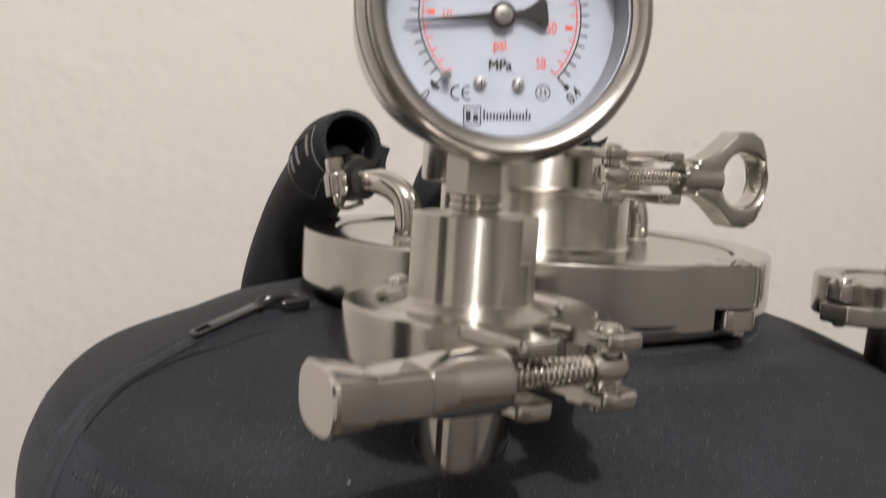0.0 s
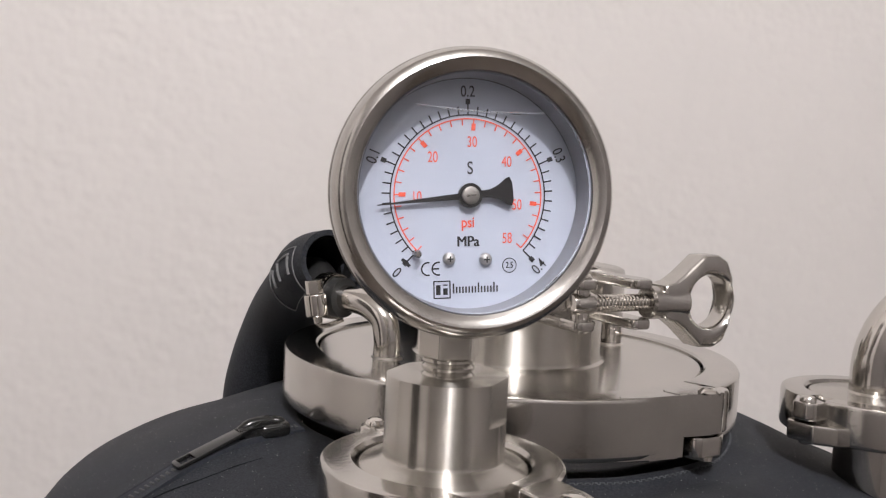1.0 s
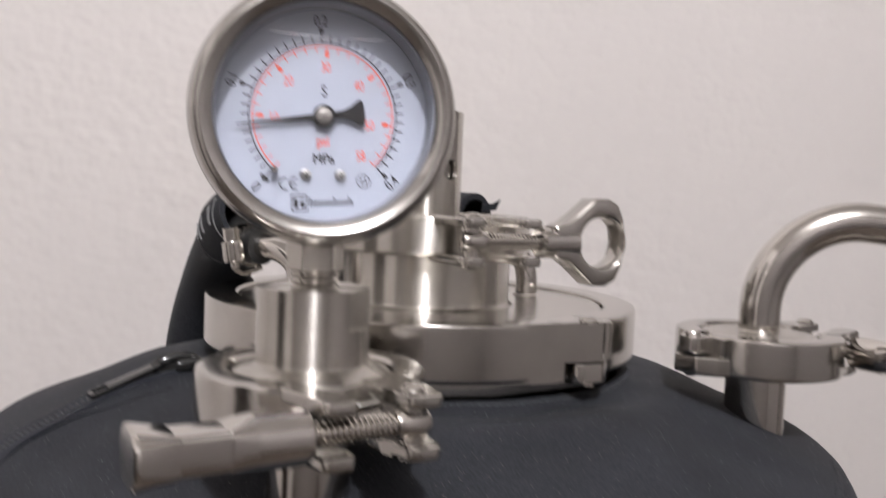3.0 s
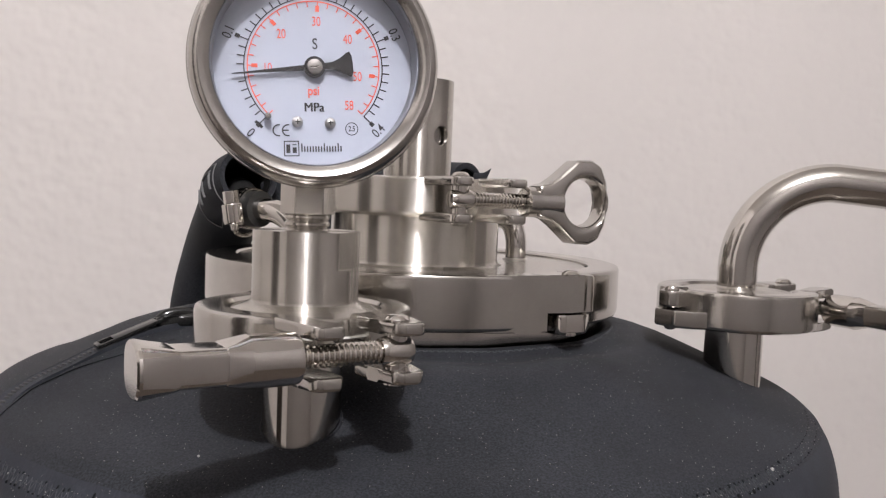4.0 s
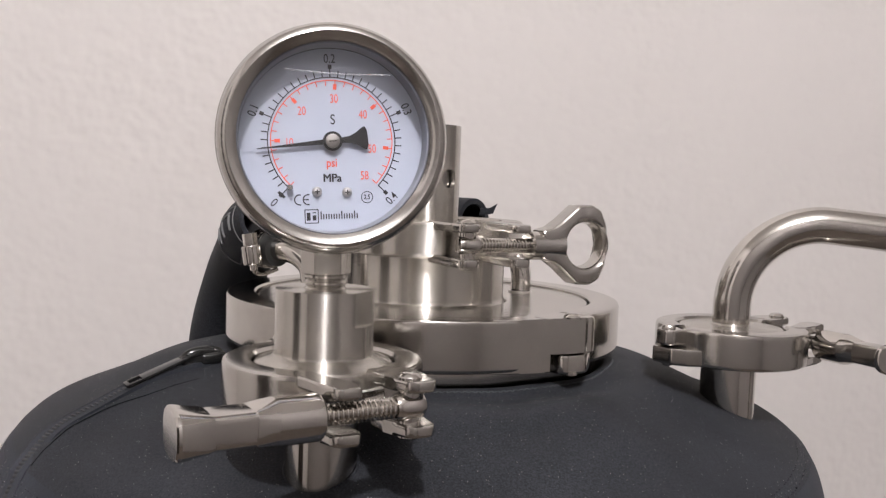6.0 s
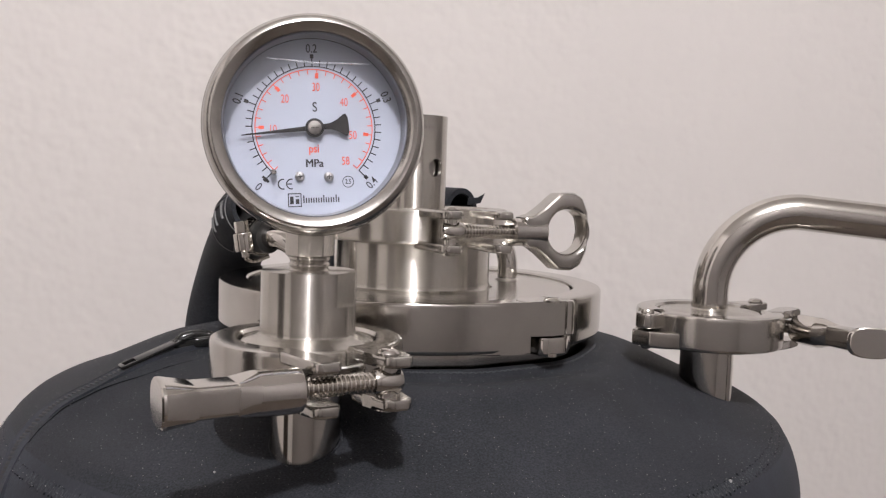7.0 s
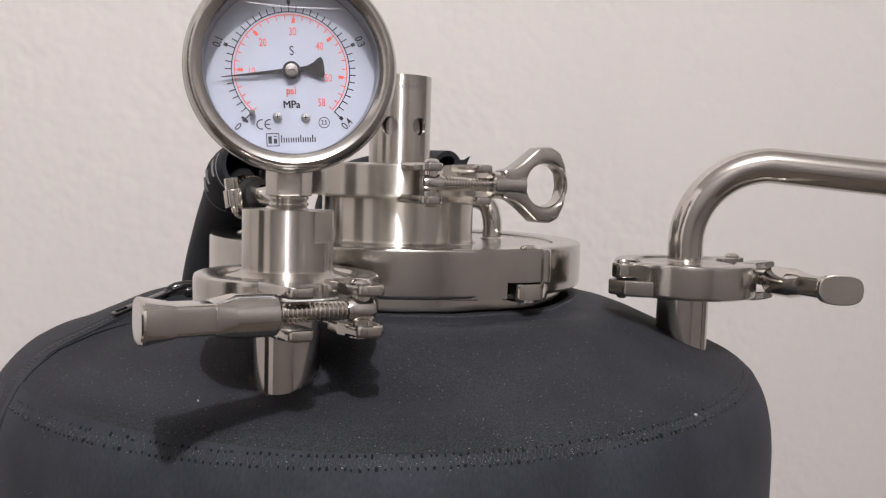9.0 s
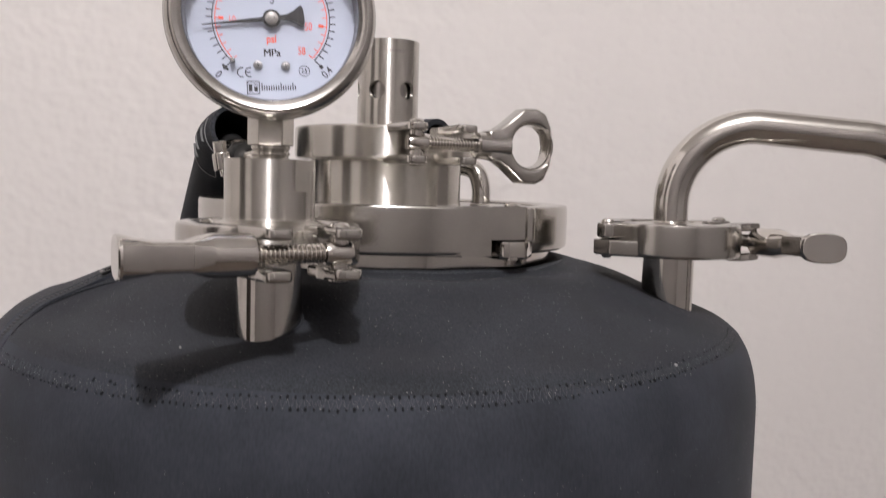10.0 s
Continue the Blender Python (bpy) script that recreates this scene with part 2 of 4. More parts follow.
# ---- room ----
def room():
    def slab(name, x0, x1, y0, y1, z0, z1, mat, label, category):
        ob = new(name, finish(box(x0, x1, y0, y1, z0, z1), name, mat))
        return tagged(ob, label, category, kind="structure")
    slab("floor", -1.7, 1.7, -2.6, WALL_Y + 0.6, -0.08, 0.0, carpet, "plain brown floor under the tank", "floor")
    north = slab("wall_north", -2.0, 2.0, 0, 0.1, 0.0, 2.60, paint, "beige-white wall with fine orange-peel texture", "wall")
    north.matrix_basis = Matrix.Translation((0, WALL_Y, 0)) @ Matrix.Rotation(radians(WALL_TURN), 4, "Z")
    # south and east walls are out of view; dimness is in their colour
    slab("wall_south", -1.7, 1.7, -2.6, -2.5, 0.0, 2.60, paint_shaded, "plain painted wall of the room", "wall")
    slab("wall_east", 1.6, 1.7, -2.5, WALL_Y + 0.5, 0.0, 2.60, paint_shaded, "plain painted wall of the room", "wall")
    slab("wall_west", -1.7, -1.6, -2.5, WALL_Y + 0.5, 0.0, 2.60, paint_far, "plain painted wall of the room", "wall")
    # added dark panel, never in view, mirrored as a dark stripe in the steel
    slab("door_1", -1.6, -1.565, -1.42, -0.80, 0.0, 2.05, panel_dark, "unseen dark panel added for a dark stripe in the steel", "door")
    slab("ceiling", -1.7, 1.7, -2.6, WALL_Y + 0.6, 2.60, 2.7, ceiling_white, "plain white ceiling", "ceiling")
    fixture = thing("ceiling_lamp", Matrix.Translation((LAMP.x, LAMP.y, 2.60)), "round white ceiling lamp fixture", "lamp")
    part("base", lathe([(0, 0), (0.15, 0), (0.15, -0.02), (0.135, -0.035), (0.12, -0.035), (0.12, -0.02), (0, -0.02)], 48), lamp_metal, fixture)


room()


# ---- tank and jacket ----
JACKET = [(0.0925, 0.9600), (0.0935, 0.9700), (0.0975, 0.9715), (0.112, 0.9685), (0.130, 0.9640), (0.147, 0.9568), (0.163, 0.9500),
          (0.1755, 0.9460), (0.1840, 0.9425), (0.1895, 0.9380), (0.1935, 0.9310), (0.1963, 0.9220), (0.1978, 0.9120), (0.1983, 0.9000)]


def jacket_z(r):
    for (r0, z0), (r1, z1) in zip(JACKET[2:], JACKET[3:]):
        if r0 <= r <= r1:
            return z0 + (z1 - z0) * (r - r0) / (r1 - r0)
    return JACKET[2][1] if r < JACKET[2][0] else 0.90


def ridge(x, y):
    """The panel behind the zip stands a little higher than the one before it."""
    r, ang = math.hypot(x, y), math.degrees(math.atan2(y, x)) % 360
    d = ang - (204 + 12 * (r - 0.10) / 0.087)
    fade = min(max((0.1895 - r) / 0.016, 0), 1) * min(max((r - 0.094) / 0.012, 0), 1)
    return 0.0048 * fade * math.exp(-(d / (36 if d < 0 else 5)) ** 2)


def rumple(x, y):
    """Soft unevenness of the padded top, none at its rim."""
    r, ang = math.hypot(x, y), math.degrees(math.atan2(y, x)) % 360
    w = noise.noise(Vector((x * 22, y * 22, 3.0))) * 0.0015 + noise.noise(Vector((x * 60, y * 60, 9.0))) * 0.0003
    w += 0.0028 * math.exp(-((r - 0.120) / 0.009) ** 2 - ((ang - 298) / 34) ** 2) - 0.0026 * math.exp(-((r - 0.1035) / 0.0075) ** 2 - ((ang - 302) / 42) ** 2)
    return w * min(max((0.189 - r) / 0.03, 0), 1)


def puff(p):
    """The shoulder beside the zip bulges outward."""
    ang = math.degrees(math.atan2(p.y, p.x)) % 360
    k = math.exp(-((ang - 203) / 27) ** 2)
    out = Vector((p.x, p.y, 0)).normalized()
    wide = math.exp(-((p.z - 0.910) / (0.026 if p.z > 0.910 else 0.09)) ** 2)
    return p + out * 0.0062 * k * wide + Vector((0, 0, 0.0016 * k * math.exp(-((p.z - 0.938) / 0.018) ** 2)))


def on_jacket(angle, r, lift=0.0):
    a = radians(angle)
    x, y = r * math.cos(a), r * math.sin(a)
    return Vector((x, y, jacket_z(r) + ridge(x, y) + rumple(x, y) + lift))


def seam_point(a, along):
    """A point of the seam at angle a, moved along the slope."""
    z = 0.9380 + 0.0050 * math.cos(a) + 0.0030 * math.sin(a)
    prof = JACKET[2:]
    dist = 0.0
    for (r0, z0), (r1, z1) in zip(prof, prof[1:]):
        if z1 <= z <= z0:
            t = (z0 - z) / (z0 - z1)
            d = Vector((r1 - r0, z1 - z0)).normalized()
            r, z = r0 + (r1 - r0) * t + d.x * along, z + d.y * along
            return Vector(((r + 0.0002) * math.cos(a), (r + 0.0002) * math.sin(a), z + 0.0002))


def jacket():
    j = thing("insulating_jacket", Matrix(), "black neoprene insulating jacket over a steel tank", "tank jacket")
    k = JACKET.index((0.1895, 0.9380))
    top = [(r, z) for r, z in JACKET[:k + 1]]
    fine = smooth_path([(r, z, 0) for r, z in top], 4)
    bm = lathe([(p.x, p.y) for p in fine] + [(0.1870, 0.9340), (0.1600, 0.9440), (0.120, 0.9590), (0.0925, 0.9600)], 160)
    for v in bm.verts:
        v.co.z += rumple(v.co.x, v.co.y) + ridge(v.co.x, v.co.y)
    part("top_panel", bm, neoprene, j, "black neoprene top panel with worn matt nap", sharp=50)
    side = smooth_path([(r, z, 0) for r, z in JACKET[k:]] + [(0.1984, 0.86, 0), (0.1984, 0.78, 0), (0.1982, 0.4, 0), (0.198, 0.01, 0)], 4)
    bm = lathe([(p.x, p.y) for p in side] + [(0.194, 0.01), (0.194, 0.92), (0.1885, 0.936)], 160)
    part("side_panel", bm, neoprene_lit, j, "black neoprene side wall, colour lifted for light on it", sharp=50)
    # seam: stitch dents in two rows, threads between them, lint
    dents, threads = bmesh.new(), bmesh.new()
    count = 440
    for i in range(count):
        a = 2 * math.pi * i / count
        step = 2 * math.pi / count
        if math.sin(a) > -0.30:
            continue
        up = [seam_point(a + step * k, d) for k, d in ((0, -0.0021), (0.5, 0.0021), (1, -0.0021))]
        wob = random.uniform(0.5, 1.15) * min(max((math.cos(a) + 0.92) / 0.45, 0.15), 1) * min(max((0.93 - math.cos(a)) / 0.3, 0.15), 1)
        for p, d in zip(up[:2], (-1, 1)):
            if random.random() < 0.16:
                continue
            p = p + Vector((-math.sin(a), math.cos(a), 0)) * random.gauss(0, 0.00025) + Vector((0, 0, random.gauss(0, 0.0002)))
            q = Vector((math.cos(a), math.sin(a), 1)).normalized()
            m = Matrix.Translation(p - q * 0.0002) @ Matrix.Rotation(a, 4, "Z") @ Matrix.Rotation(radians(45), 4, "Y") @ Matrix.Diagonal((0.0010 * wob * random.uniform(0.7, 1.2), 0.00055 * wob * random.uniform(0.7, 1.4), 0.0005, 1))
            bmesh.ops.create_icosphere(dents, subdivisions=1, radius=1.0, matrix=m)
        for p0, p1 in zip(up, up[1:]):
            if not -0.72 < math.cos(a) < 0.80:
                continue
            out = Vector((math.cos(a), math.sin(a), 1)).normalized()
            sweep([p0 - out * 0.00005, (p0 + p1) / 2 - out * 0.00012, p1 - out * 0.00005], 0.00015, 4, bm=threads)
    st = part("seam_texture", dents, thread_black, j, "rows of dark stitch holes along the shoulder seam")
    st["kind"] = "stuff"
    st = part("stitching", threads, thread_grey, j, "dark zigzag threads along the shoulder seam")
    st["kind"] = "stuff"
    hem = bmesh.new()
    for i in range(150):
        a0, a1 = radians(226 + i * 0.82), radians(226 + i * 0.82 + 0.55)
        r0, r1 = (0.0976, 0.0984) if i % 2 else (0.0984, 0.0976)
        sweep([on_jacket(math.degrees(a0), r0, 0.0001), on_jacket(math.degrees((a0 + a1) / 2), 0.098, 0.0005), on_jacket(math.degrees(a1), r1, 0.0001)], 0.00022, 5, bm=hem)
    st = part("neck_stitching", hem, thread_fuzz, j, "row of stitches round the neck opening")
    st["kind"] = "stuff"
    fuzz = bmesh.new()
    for i in range(900):
        a = radians(random.uniform(196, 344))
        p = seam_point(a, random.gauss(0, 0.0017))
        if p is None:
            continue
        out = Vector((math.cos(a), math.sin(a), 1)).normalized()
        d = Vector((random.gauss(0, 1), random.gauss(0, 1), random.gauss(0, 1)))
        d = (d - out * d.dot(out)).normalized() * random.uniform(0.0003, 0.0009)
        sweep([p - d * 0.5, p + out * 0.0001, p + d * 0.5], 0.00006, 3, bm=fuzz)
    st = part("seam_fuzz", fuzz, thread_fuzz, j, "short grey fibres along the shoulder seam")
    st["kind"] = "stuff"
    lint = bmesh.new()
    for i in range(2600):
        a, r = radians(random.uniform(180, 360)), math.sqrt(random.uniform(0.10 ** 2, 0.1895 ** 2))
        p = on_jacket(math.degrees(a), r, 0.0004)
        if random.random() < 0.35:
            p = Vector((0.1988 * math.cos(a), 0.1988 * math.sin(a), random.uniform(0.84, 0.91)))
        size = random.uniform(0.00005, 0.00015)
        bmesh.ops.create_icosphere(lint, subdivisions=1, radius=size, matrix=Matrix.Translation(p))
    for i in range(420):
        a = radians(random.uniform(190, 350))
        p = seam_point(a, random.gauss(0, 0.0022))
        if p:
            bmesh.ops.create_icosphere(lint, subdivisions=1, radius=random.uniform(0.00005, 0.00015), matrix=Matrix.Translation(p) @ Matrix.Rotation(a, 4, "Z") @ Matrix.Diagonal((1, random.uniform(0.6, 2.5), 1, 1)))
    for p, size in (((-0.0593, -0.1639, jacket_z(0.1743) + 0.0008), 0.0005), ((0.1309, -0.1334, jacket_z(0.1869) + 0.0004), 0.0008)):
        bmesh.ops.create_icosphere(lint, subdivisions=1, radius=size, matrix=Matrix.Translation(p))
    li = part("lint", lint, lint_grey, j, "tiny pale specks of lint")
    li["kind"] = "stuff"
    # zip: tape, teeth, slider with pull
    line = [(209.5, 0.098), (209.5, 0.118), (210.2, 0.138), (212, 0.158), (214.5, 0.176), (216.5, 0.187)]
    path = smooth_path([on_jacket(a, r, 0.0003) for a, r in line], 10)
    low = [Vector((0.1925 * math.cos(radians(218)), 0.1925 * math.sin(radians(218)), 0.934)), Vector((0.1985 * math.cos(radians(219.5)), 0.1985 * math.sin(radians(219.5)), 0.915)),
           Vector((0.199 * math.cos(radians(220)), 0.199 * math.sin(radians(220)), 0.87)), Vector((0.199 * math.cos(radians(220)), 0.199 * math.sin(radians(220)), 0.70))]
    path = smooth_path([path[i] for i in range(0, len(path), 10)] + low, 10)
    z = part("zip", bmesh_ribbon(path, 0.0050, 0.0004), neoprene_lit, j, "black zip tape with a fine seam beside it")
    plan = smooth_path([(a, r * 1000, 0) for a, r in ((217.5, 0.120), (216.4, 0.130), (215.4, 0.140), (214.8, 0.150), (215.0, 0.160), (216.0, 0.170), (217.6, 0.180), (219.0, 0.188))], 8)
    edge = [on_jacket(q.x, q.y / 1000, 0.0002) for q in plan]
    part("tape_seam", sweep(edge, lambda t: 0.00020 + 0.00014 * min(t * 2, 1), 6), thread_black, z)
    part("piping", sweep([p + Vector((-0.0030, 0.0042, 0.0001)) for p in path], 0.0006, 8), neoprene, z)
    teeth = bmesh.new()
    dense = smooth_path(path, 3)
    travelled = 0.0
    for p0, p1 in zip(dense, dense[1:]):
        travelled += (p1 - p0).length
        if travelled > 0.0016 and p1.z > 0.85:
            travelled = 0.0
            d = (p1 - p0).normalized()
            s = d.cross(Vector((0, 0, 1))).normalized()
            m = Matrix.Translation(p1 + Vector((0, 0, 0.0008))) @ Matrix(((d.x, s.x, 0, 0), (d.y, s.y, 0, 0), (d.z, s.z, 1, 0), (0, 0, 0, 1)))
            box(-0.0004, 0.0004, -0.0014, 0.0014, -0.0008, 0.0001, 0.0001, bm=teeth, m=m, steps=1)
    t = part("zip_teeth", teeth, zip_tooth, z)
    t["kind"] = "stuff"
    def along(p0, p1):
        d = (p1 - p0).normalized()
        side = Vector((0, 0, 1)).cross(d).normalized()
        u = d.cross(side)
        return Matrix(((d.x, side.x, u.x, p0.x), (d.y, side.y, u.y, p0.y), (d.z, side.z, u.z, p0.z), (0, 0, 0, 1))), (p1 - p0).length
    m, ln = along(on_jacket(209.8, 0.1035, 0.0014), on_jacket(209.3, 0.1240, 0.0014))
    bm = prism([(0, -0.0048), (0.004, -0.0058), (0.010, -0.0054), (0.0165, -0.0036), (0.0200, -0.0034), (0.0200, 0.0034), (0.0165, 0.0036), (0.010, 0.0054), (0.004, 0.0058), (0, 0.0048)], -0.0022, 0.0030, 0.0016, m=m, steps=3)
    slider = part("zip_slider", bm, gunmetal, z, "glossy black zip slider")
    arch = smooth_path([m @ Vector(p) for p in ((0.002, 0, 0.0008), (0.004, 0, 0.0026), (0.009, 0, 0.0036), (0.0150, 0, 0.0032), (0.0185, 0, 0.0010))], 6)
    part("bridge", sweep(arch, 0.0024, 14, squash=0.8), gunmetal, slider, "arched bridge holding the pull")
    m, ln = along(on_jacket(209.4, 0.1155, 0.0044), on_jacket(211.3, 0.1480, 0.0024))
    bm = prism([(0.0085, -0.0036), (ln - 0.0075, -0.0039), (ln - 0.0075, 0.0039), (0.0085, 0.0036)], -0.0007, 0.0009, 0.0003, m=m)
    for sgn in (1, -1):
        bar = [(0.0, sgn * 0.0012), (0.0085, sgn * 0.0020), (0.0085, sgn * 0.0036), (0.0030, sgn * 0.0032), (0.0, sgn * 0.0026)]
        prism(bar if sgn < 0 else bar[::-1], -0.0007, 0.0009, 0.0003, bm=bm, m=m)
        bar = [(ln - 0.0075, sgn * 0.0027), (ln - 0.0018, sgn * 0.0024), (ln - 0.0018, sgn * 0.0039), (ln - 0.0075, sgn * 0.0039)]
        prism(bar if sgn < 0 else bar[::-1], -0.0007, 0.0009, 0.0003, bm=bm, m=m)
    prism([(ln - 0.0020, -0.0039), (ln - 0.0004, -0.0034), (ln, -0.002), (ln, 0.002), (ln - 0.0004, 0.0034), (ln - 0.0020, 0.0039)], -0.0007, 0.0009, 0.0003, bm=bm, m=m)
    prism([(-0.0010, -0.0024), (0.0008, -0.0026), (0.0008, 0.0026), (-0.0010, 0.0024)], -0.0007, 0.0009, 0.0003, bm=bm, m=m)
    part("zip_pull", bm, gunmetal, z, "glossy black zip pull tab with two openings")
    for ob in j.children_recursive:
        for v in ob.data.vertices:
            v.co = puff(v.co)
    return j


def bmesh_ribbon(path, half, thick):
    bm = bmesh.new()
    rows = []
    n = len(path)
    for i, p in enumerate(path):
        d = (path[min(i + 1, n - 1)] - path[max(i - 1, 0)]).normalized()
        radial = Vector((p.x, p.y, 0)).normalized()
        tilt = min(max((0.945 - p.z) / 0.03, 0), 1)
        up = (Vector((0, 0, 1)) * (1 - tilt) + radial * tilt + radial * 0.25).normalized()
        s = d.cross(up).normalized()
        u = s.cross(d)
        rows.append([bm.verts.new(p + s * half * k + u * h) for k, h in ((-1, -0.002), (-1, 0.0004), (-0.5, thick * 0.7), (-0.12, thick * 0.6), (0.12, thick * 0.6), (0.5, thick * 0.7), (1, 0.0004), (1, -0.002))])
    for a, b in zip(rows, rows[1:]):
        for k in range(8):
            j = (k + 1) % 8
            bm.faces.new((a[k], a[j], b[j], b[k]))
    bm.faces.new(rows[0])
    bm.faces.new(rows[-1])
    return bm


jacket()


def tank():
    t = thing("steel_tank", Matrix(), "stainless steel tank hidden in a black jacket, with pipe ports", "tank")
    part("body", lathe([(0, 0.955), (0.09, 0.955), (0.15, 0.938), (0.18, 0.915), (0.19, 0.88), (0.19, 0.02), (0, 0.02)], 96), satin, t)
    part("neck", lathe([(0.0760, 0.955), (0.0760, 0.9905), (0.0835, 0.9905), (0.0835, 0.983), (0.0905, 0.978), (0.0905, 0.955)], 128), drawn, t, "polished neck ring under the lid")
    for c, name, z0 in ((PORT, "gauge_port", 0.936), (CANE, "pipe_port", 0.936)):
        prof = [(0.0110, z0), (0.0127, z0), (0.0127, 0.9795), (0.0145, 0.9815), (0.0250, 0.9840), (0.0252, 0.9862), (0.0110, 0.9862)]
        part(name, lathe(prof, 64, True), drawn, t, "polished short pipe port", m=Matrix.Translation(c))
    for c, name in ((PORT, "port_collar"), (CANE, "port_collar")):
        rr = math.hypot(c.x, c.y)
        prof = [(0.0130, -0.004), (0.0130, 0.0002), (0.0133, 0.0002), (0.0136, -0.0002), (0.0138, -0.004)]
        slope = Matrix.Rotation(math.atan2(jacket_z(rr - 0.013) - jacket_z(rr + 0.013), 0.026), 4, Vector((-c.y, c.x, 0)).normalized())
        part(name, lathe(prof, 48, True), neoprene, t, "black bound edge of the jacket hole", m=Matrix.Translation((c.x, c.y, jacket_z(rr))) @ slope)
    return t


tank()


# ---- lid ----
def lid():
    l = thing("tank_lid", Matrix(), "brushed stainless steel tank lid with a centre port", "lid")
    prof = [(0, 0.9905), (0.0840, 0.9905), (0.0845, 0.993), (0.0845, 0.9978), (0.0838, 0.9986), (0.070, 0.9984), (0.050, 0.9974), (0.0, 0.9972)]
    part("lid_plate", lathe(prof, 160), lid_steel, l, "round brushed lid plate")
    prof = [(0.0385, 0.996), (0.0440, 0.9970), (0.0418, 0.9982), (0.0412, 1.0000), (0.0412, 1.0205), (0.0445, 1.0225), (0.0452, 1.0255), (0.0385, 1.0255)]
    part("centre_port", lathe(prof, 128, True), machined, l, "wide machined steel collar")
    # two bent hose pipes
    p = smooth_path([(-0.0535, -0.0292, 0.9965), (-0.0535, -0.0292, 1.0060), (-0.0555, -0.0280, 1.0140), (-0.0620, -0.0240, 1.0190), (-0.0700, -0.0190, 1.0205), (-0.0800, -0.0120, 1.0205)], 8)
    a = part("bent_pipe", sweep(p, 0.0056, 24), polished, l, "polished bent hose pipe")
    part("weld_ring", lathe([(0.0050, 0), (0.0075, 0), (0.0068, 0.0012), (0.0056, 0.002)], 32), satin, a, m=Matrix.Translation((-0.0535, -0.0292, 0.9968)))
    p = smooth_path([(0.0530, 0.0330, 0.9965), (0.0530, 0.0330, 1.0080), (0.0500, 0.0350, 1.0170), (0.0430, 0.0400, 1.0205), (0.0330, 0.0460, 1.0205), (0.0200, 0.0540, 1.0205)], 8)
    b = part("bent_pipe", sweep(p, 0.0056, 24), polished, l, "polished bent hose pipe")
    part("weld_ring", lathe([(0.0050, 0), (0.0075, 0), (0.0068, 0.0012), (0.0056, 0.002)], 32), satin, b, m=Matrix.Translation((0.0530, 0.0330, 0.9968)))
    return l


lid()


def lid_clamp():
    c = thing("lid_clamp", Matrix(), "heavy two-piece stainless steel clamp ring round the lid", "clamp")
    R = 0.0998
    prof = [(0.0853, 0.9992), (0.0862, 1.0001), (0.0885, 1.0002), (R - 0.0018, 1.0002), (R - 0.0006, 0.9998), (R, 0.9986), (R, 0.9800), (R - 0.0006, 0.9784), (R - 0.002, 0.9777), (0.0895, 0.9777), (0.0885, 0.980), (0.0905, 0.9835), (0.0885, 0.988), (0.0885, 0.9960), (0.0853, 0.9965)]
    hinge = math.degrees(math.atan2(-0.0793, 0.0664))
    part("clamp_half", arc_solid(prof, hinge + 7.5, hinge + 180, 96), cast, c, "rear half ring of cast steel")
    part("clamp_half", arc_solid(prof, hinge - 180 + 1.2, hinge - 7.5, 96), cast, c, "front half ring of cast steel")
    # hinge: upper tab on the front half, lower lug on the rear half
    m = Matrix.Rotation(radians(hinge + 90), 4, "Z")
    e = -R
    bm = prism([(-0.036, e + 0.0080), (-0.024, e + 0.00305), (-0.021, e + 0.00228), (-0.018, e + 0.00148), (-0.015, e + 0.0006), (-0.0125, e - 0.0003), (-0.0100, e - 0.0012), (-0.0090, e + 0.004), (-0.0110, e + 0.0060), (-0.022, e + 0.0070), (-0.034, e + 0.0105)], 0.9775, 1.0004, 0.0004, m=m)
    prism([(-0.0130, e + 0.0060), (-0.0128, e - 0.00012), (-0.0100, e - 0.00122), (-0.0045, e - 0.0032), (0.0010, e - 0.0051), (0.0060, e - 0.0060), (0.0088, e - 0.0050), (0.0095, e + 0.001), (0.0065, e + 0.009), (-0.010, e + 0.009)], 0.9852, 1.0006, 0.0005, bm=bm, m=m)
    lip = [(0.0853, 0.9965), (0.0853, 0.9992), (0.0862, 0.99995), (0.0930, 0.99995), (0.0930, 0.9780), (0.0885, 0.9790), (0.0885, 0.9960)][::-1]
    join(bm, arc_solid(lip, hinge - 7.7, hinge + 7.7, 12))
    part("hinge_tab", bm, cast, c, "upper hinge tab on the front half")
    bm = prism([(-0.0056, e + 0.008), (-0.0056, e - 0.0024), (-0.0032, e - 0.0052), (0.0060, e - 0.0066), (0.0100, e - 0.0048), (0.0180, e + 0.0010), (0.0200, e + 0.010)], 0.9760, 0.9848, 0.0016, m=m)
    part("hinge_lug", bm, polished, c, "lower hinge lug on the rear half")
    bm = lathe([(0, 0.9842), (0.0042, 0.9842), (0.0046, 0.9850), (0.0046, 0.9988), (0.0040, 0.9998), (0, 0.9998)], 24, m=m @ Matrix.Translation((0.0130, e + 0.0012, 0)))
    part("hinge_knuckle", bm, polished, c)
    pin = Matrix.Translation((0.0664, -0.0793, 1.0003))
    part("hinge_pin", rivet(0.0040, 0.0022, m=pin), polished, c, "domed hinge pin head")
    pin2 = Matrix.Translation((0.0664, -0.0793, 0.9758))
    part("pin_end", lathe([(0, 0), (0.003, 0.0002), (0.003, 0.0016), (0, 0.0016)], 20), polished, c, m=pin2)
    return c


lid_clamp()


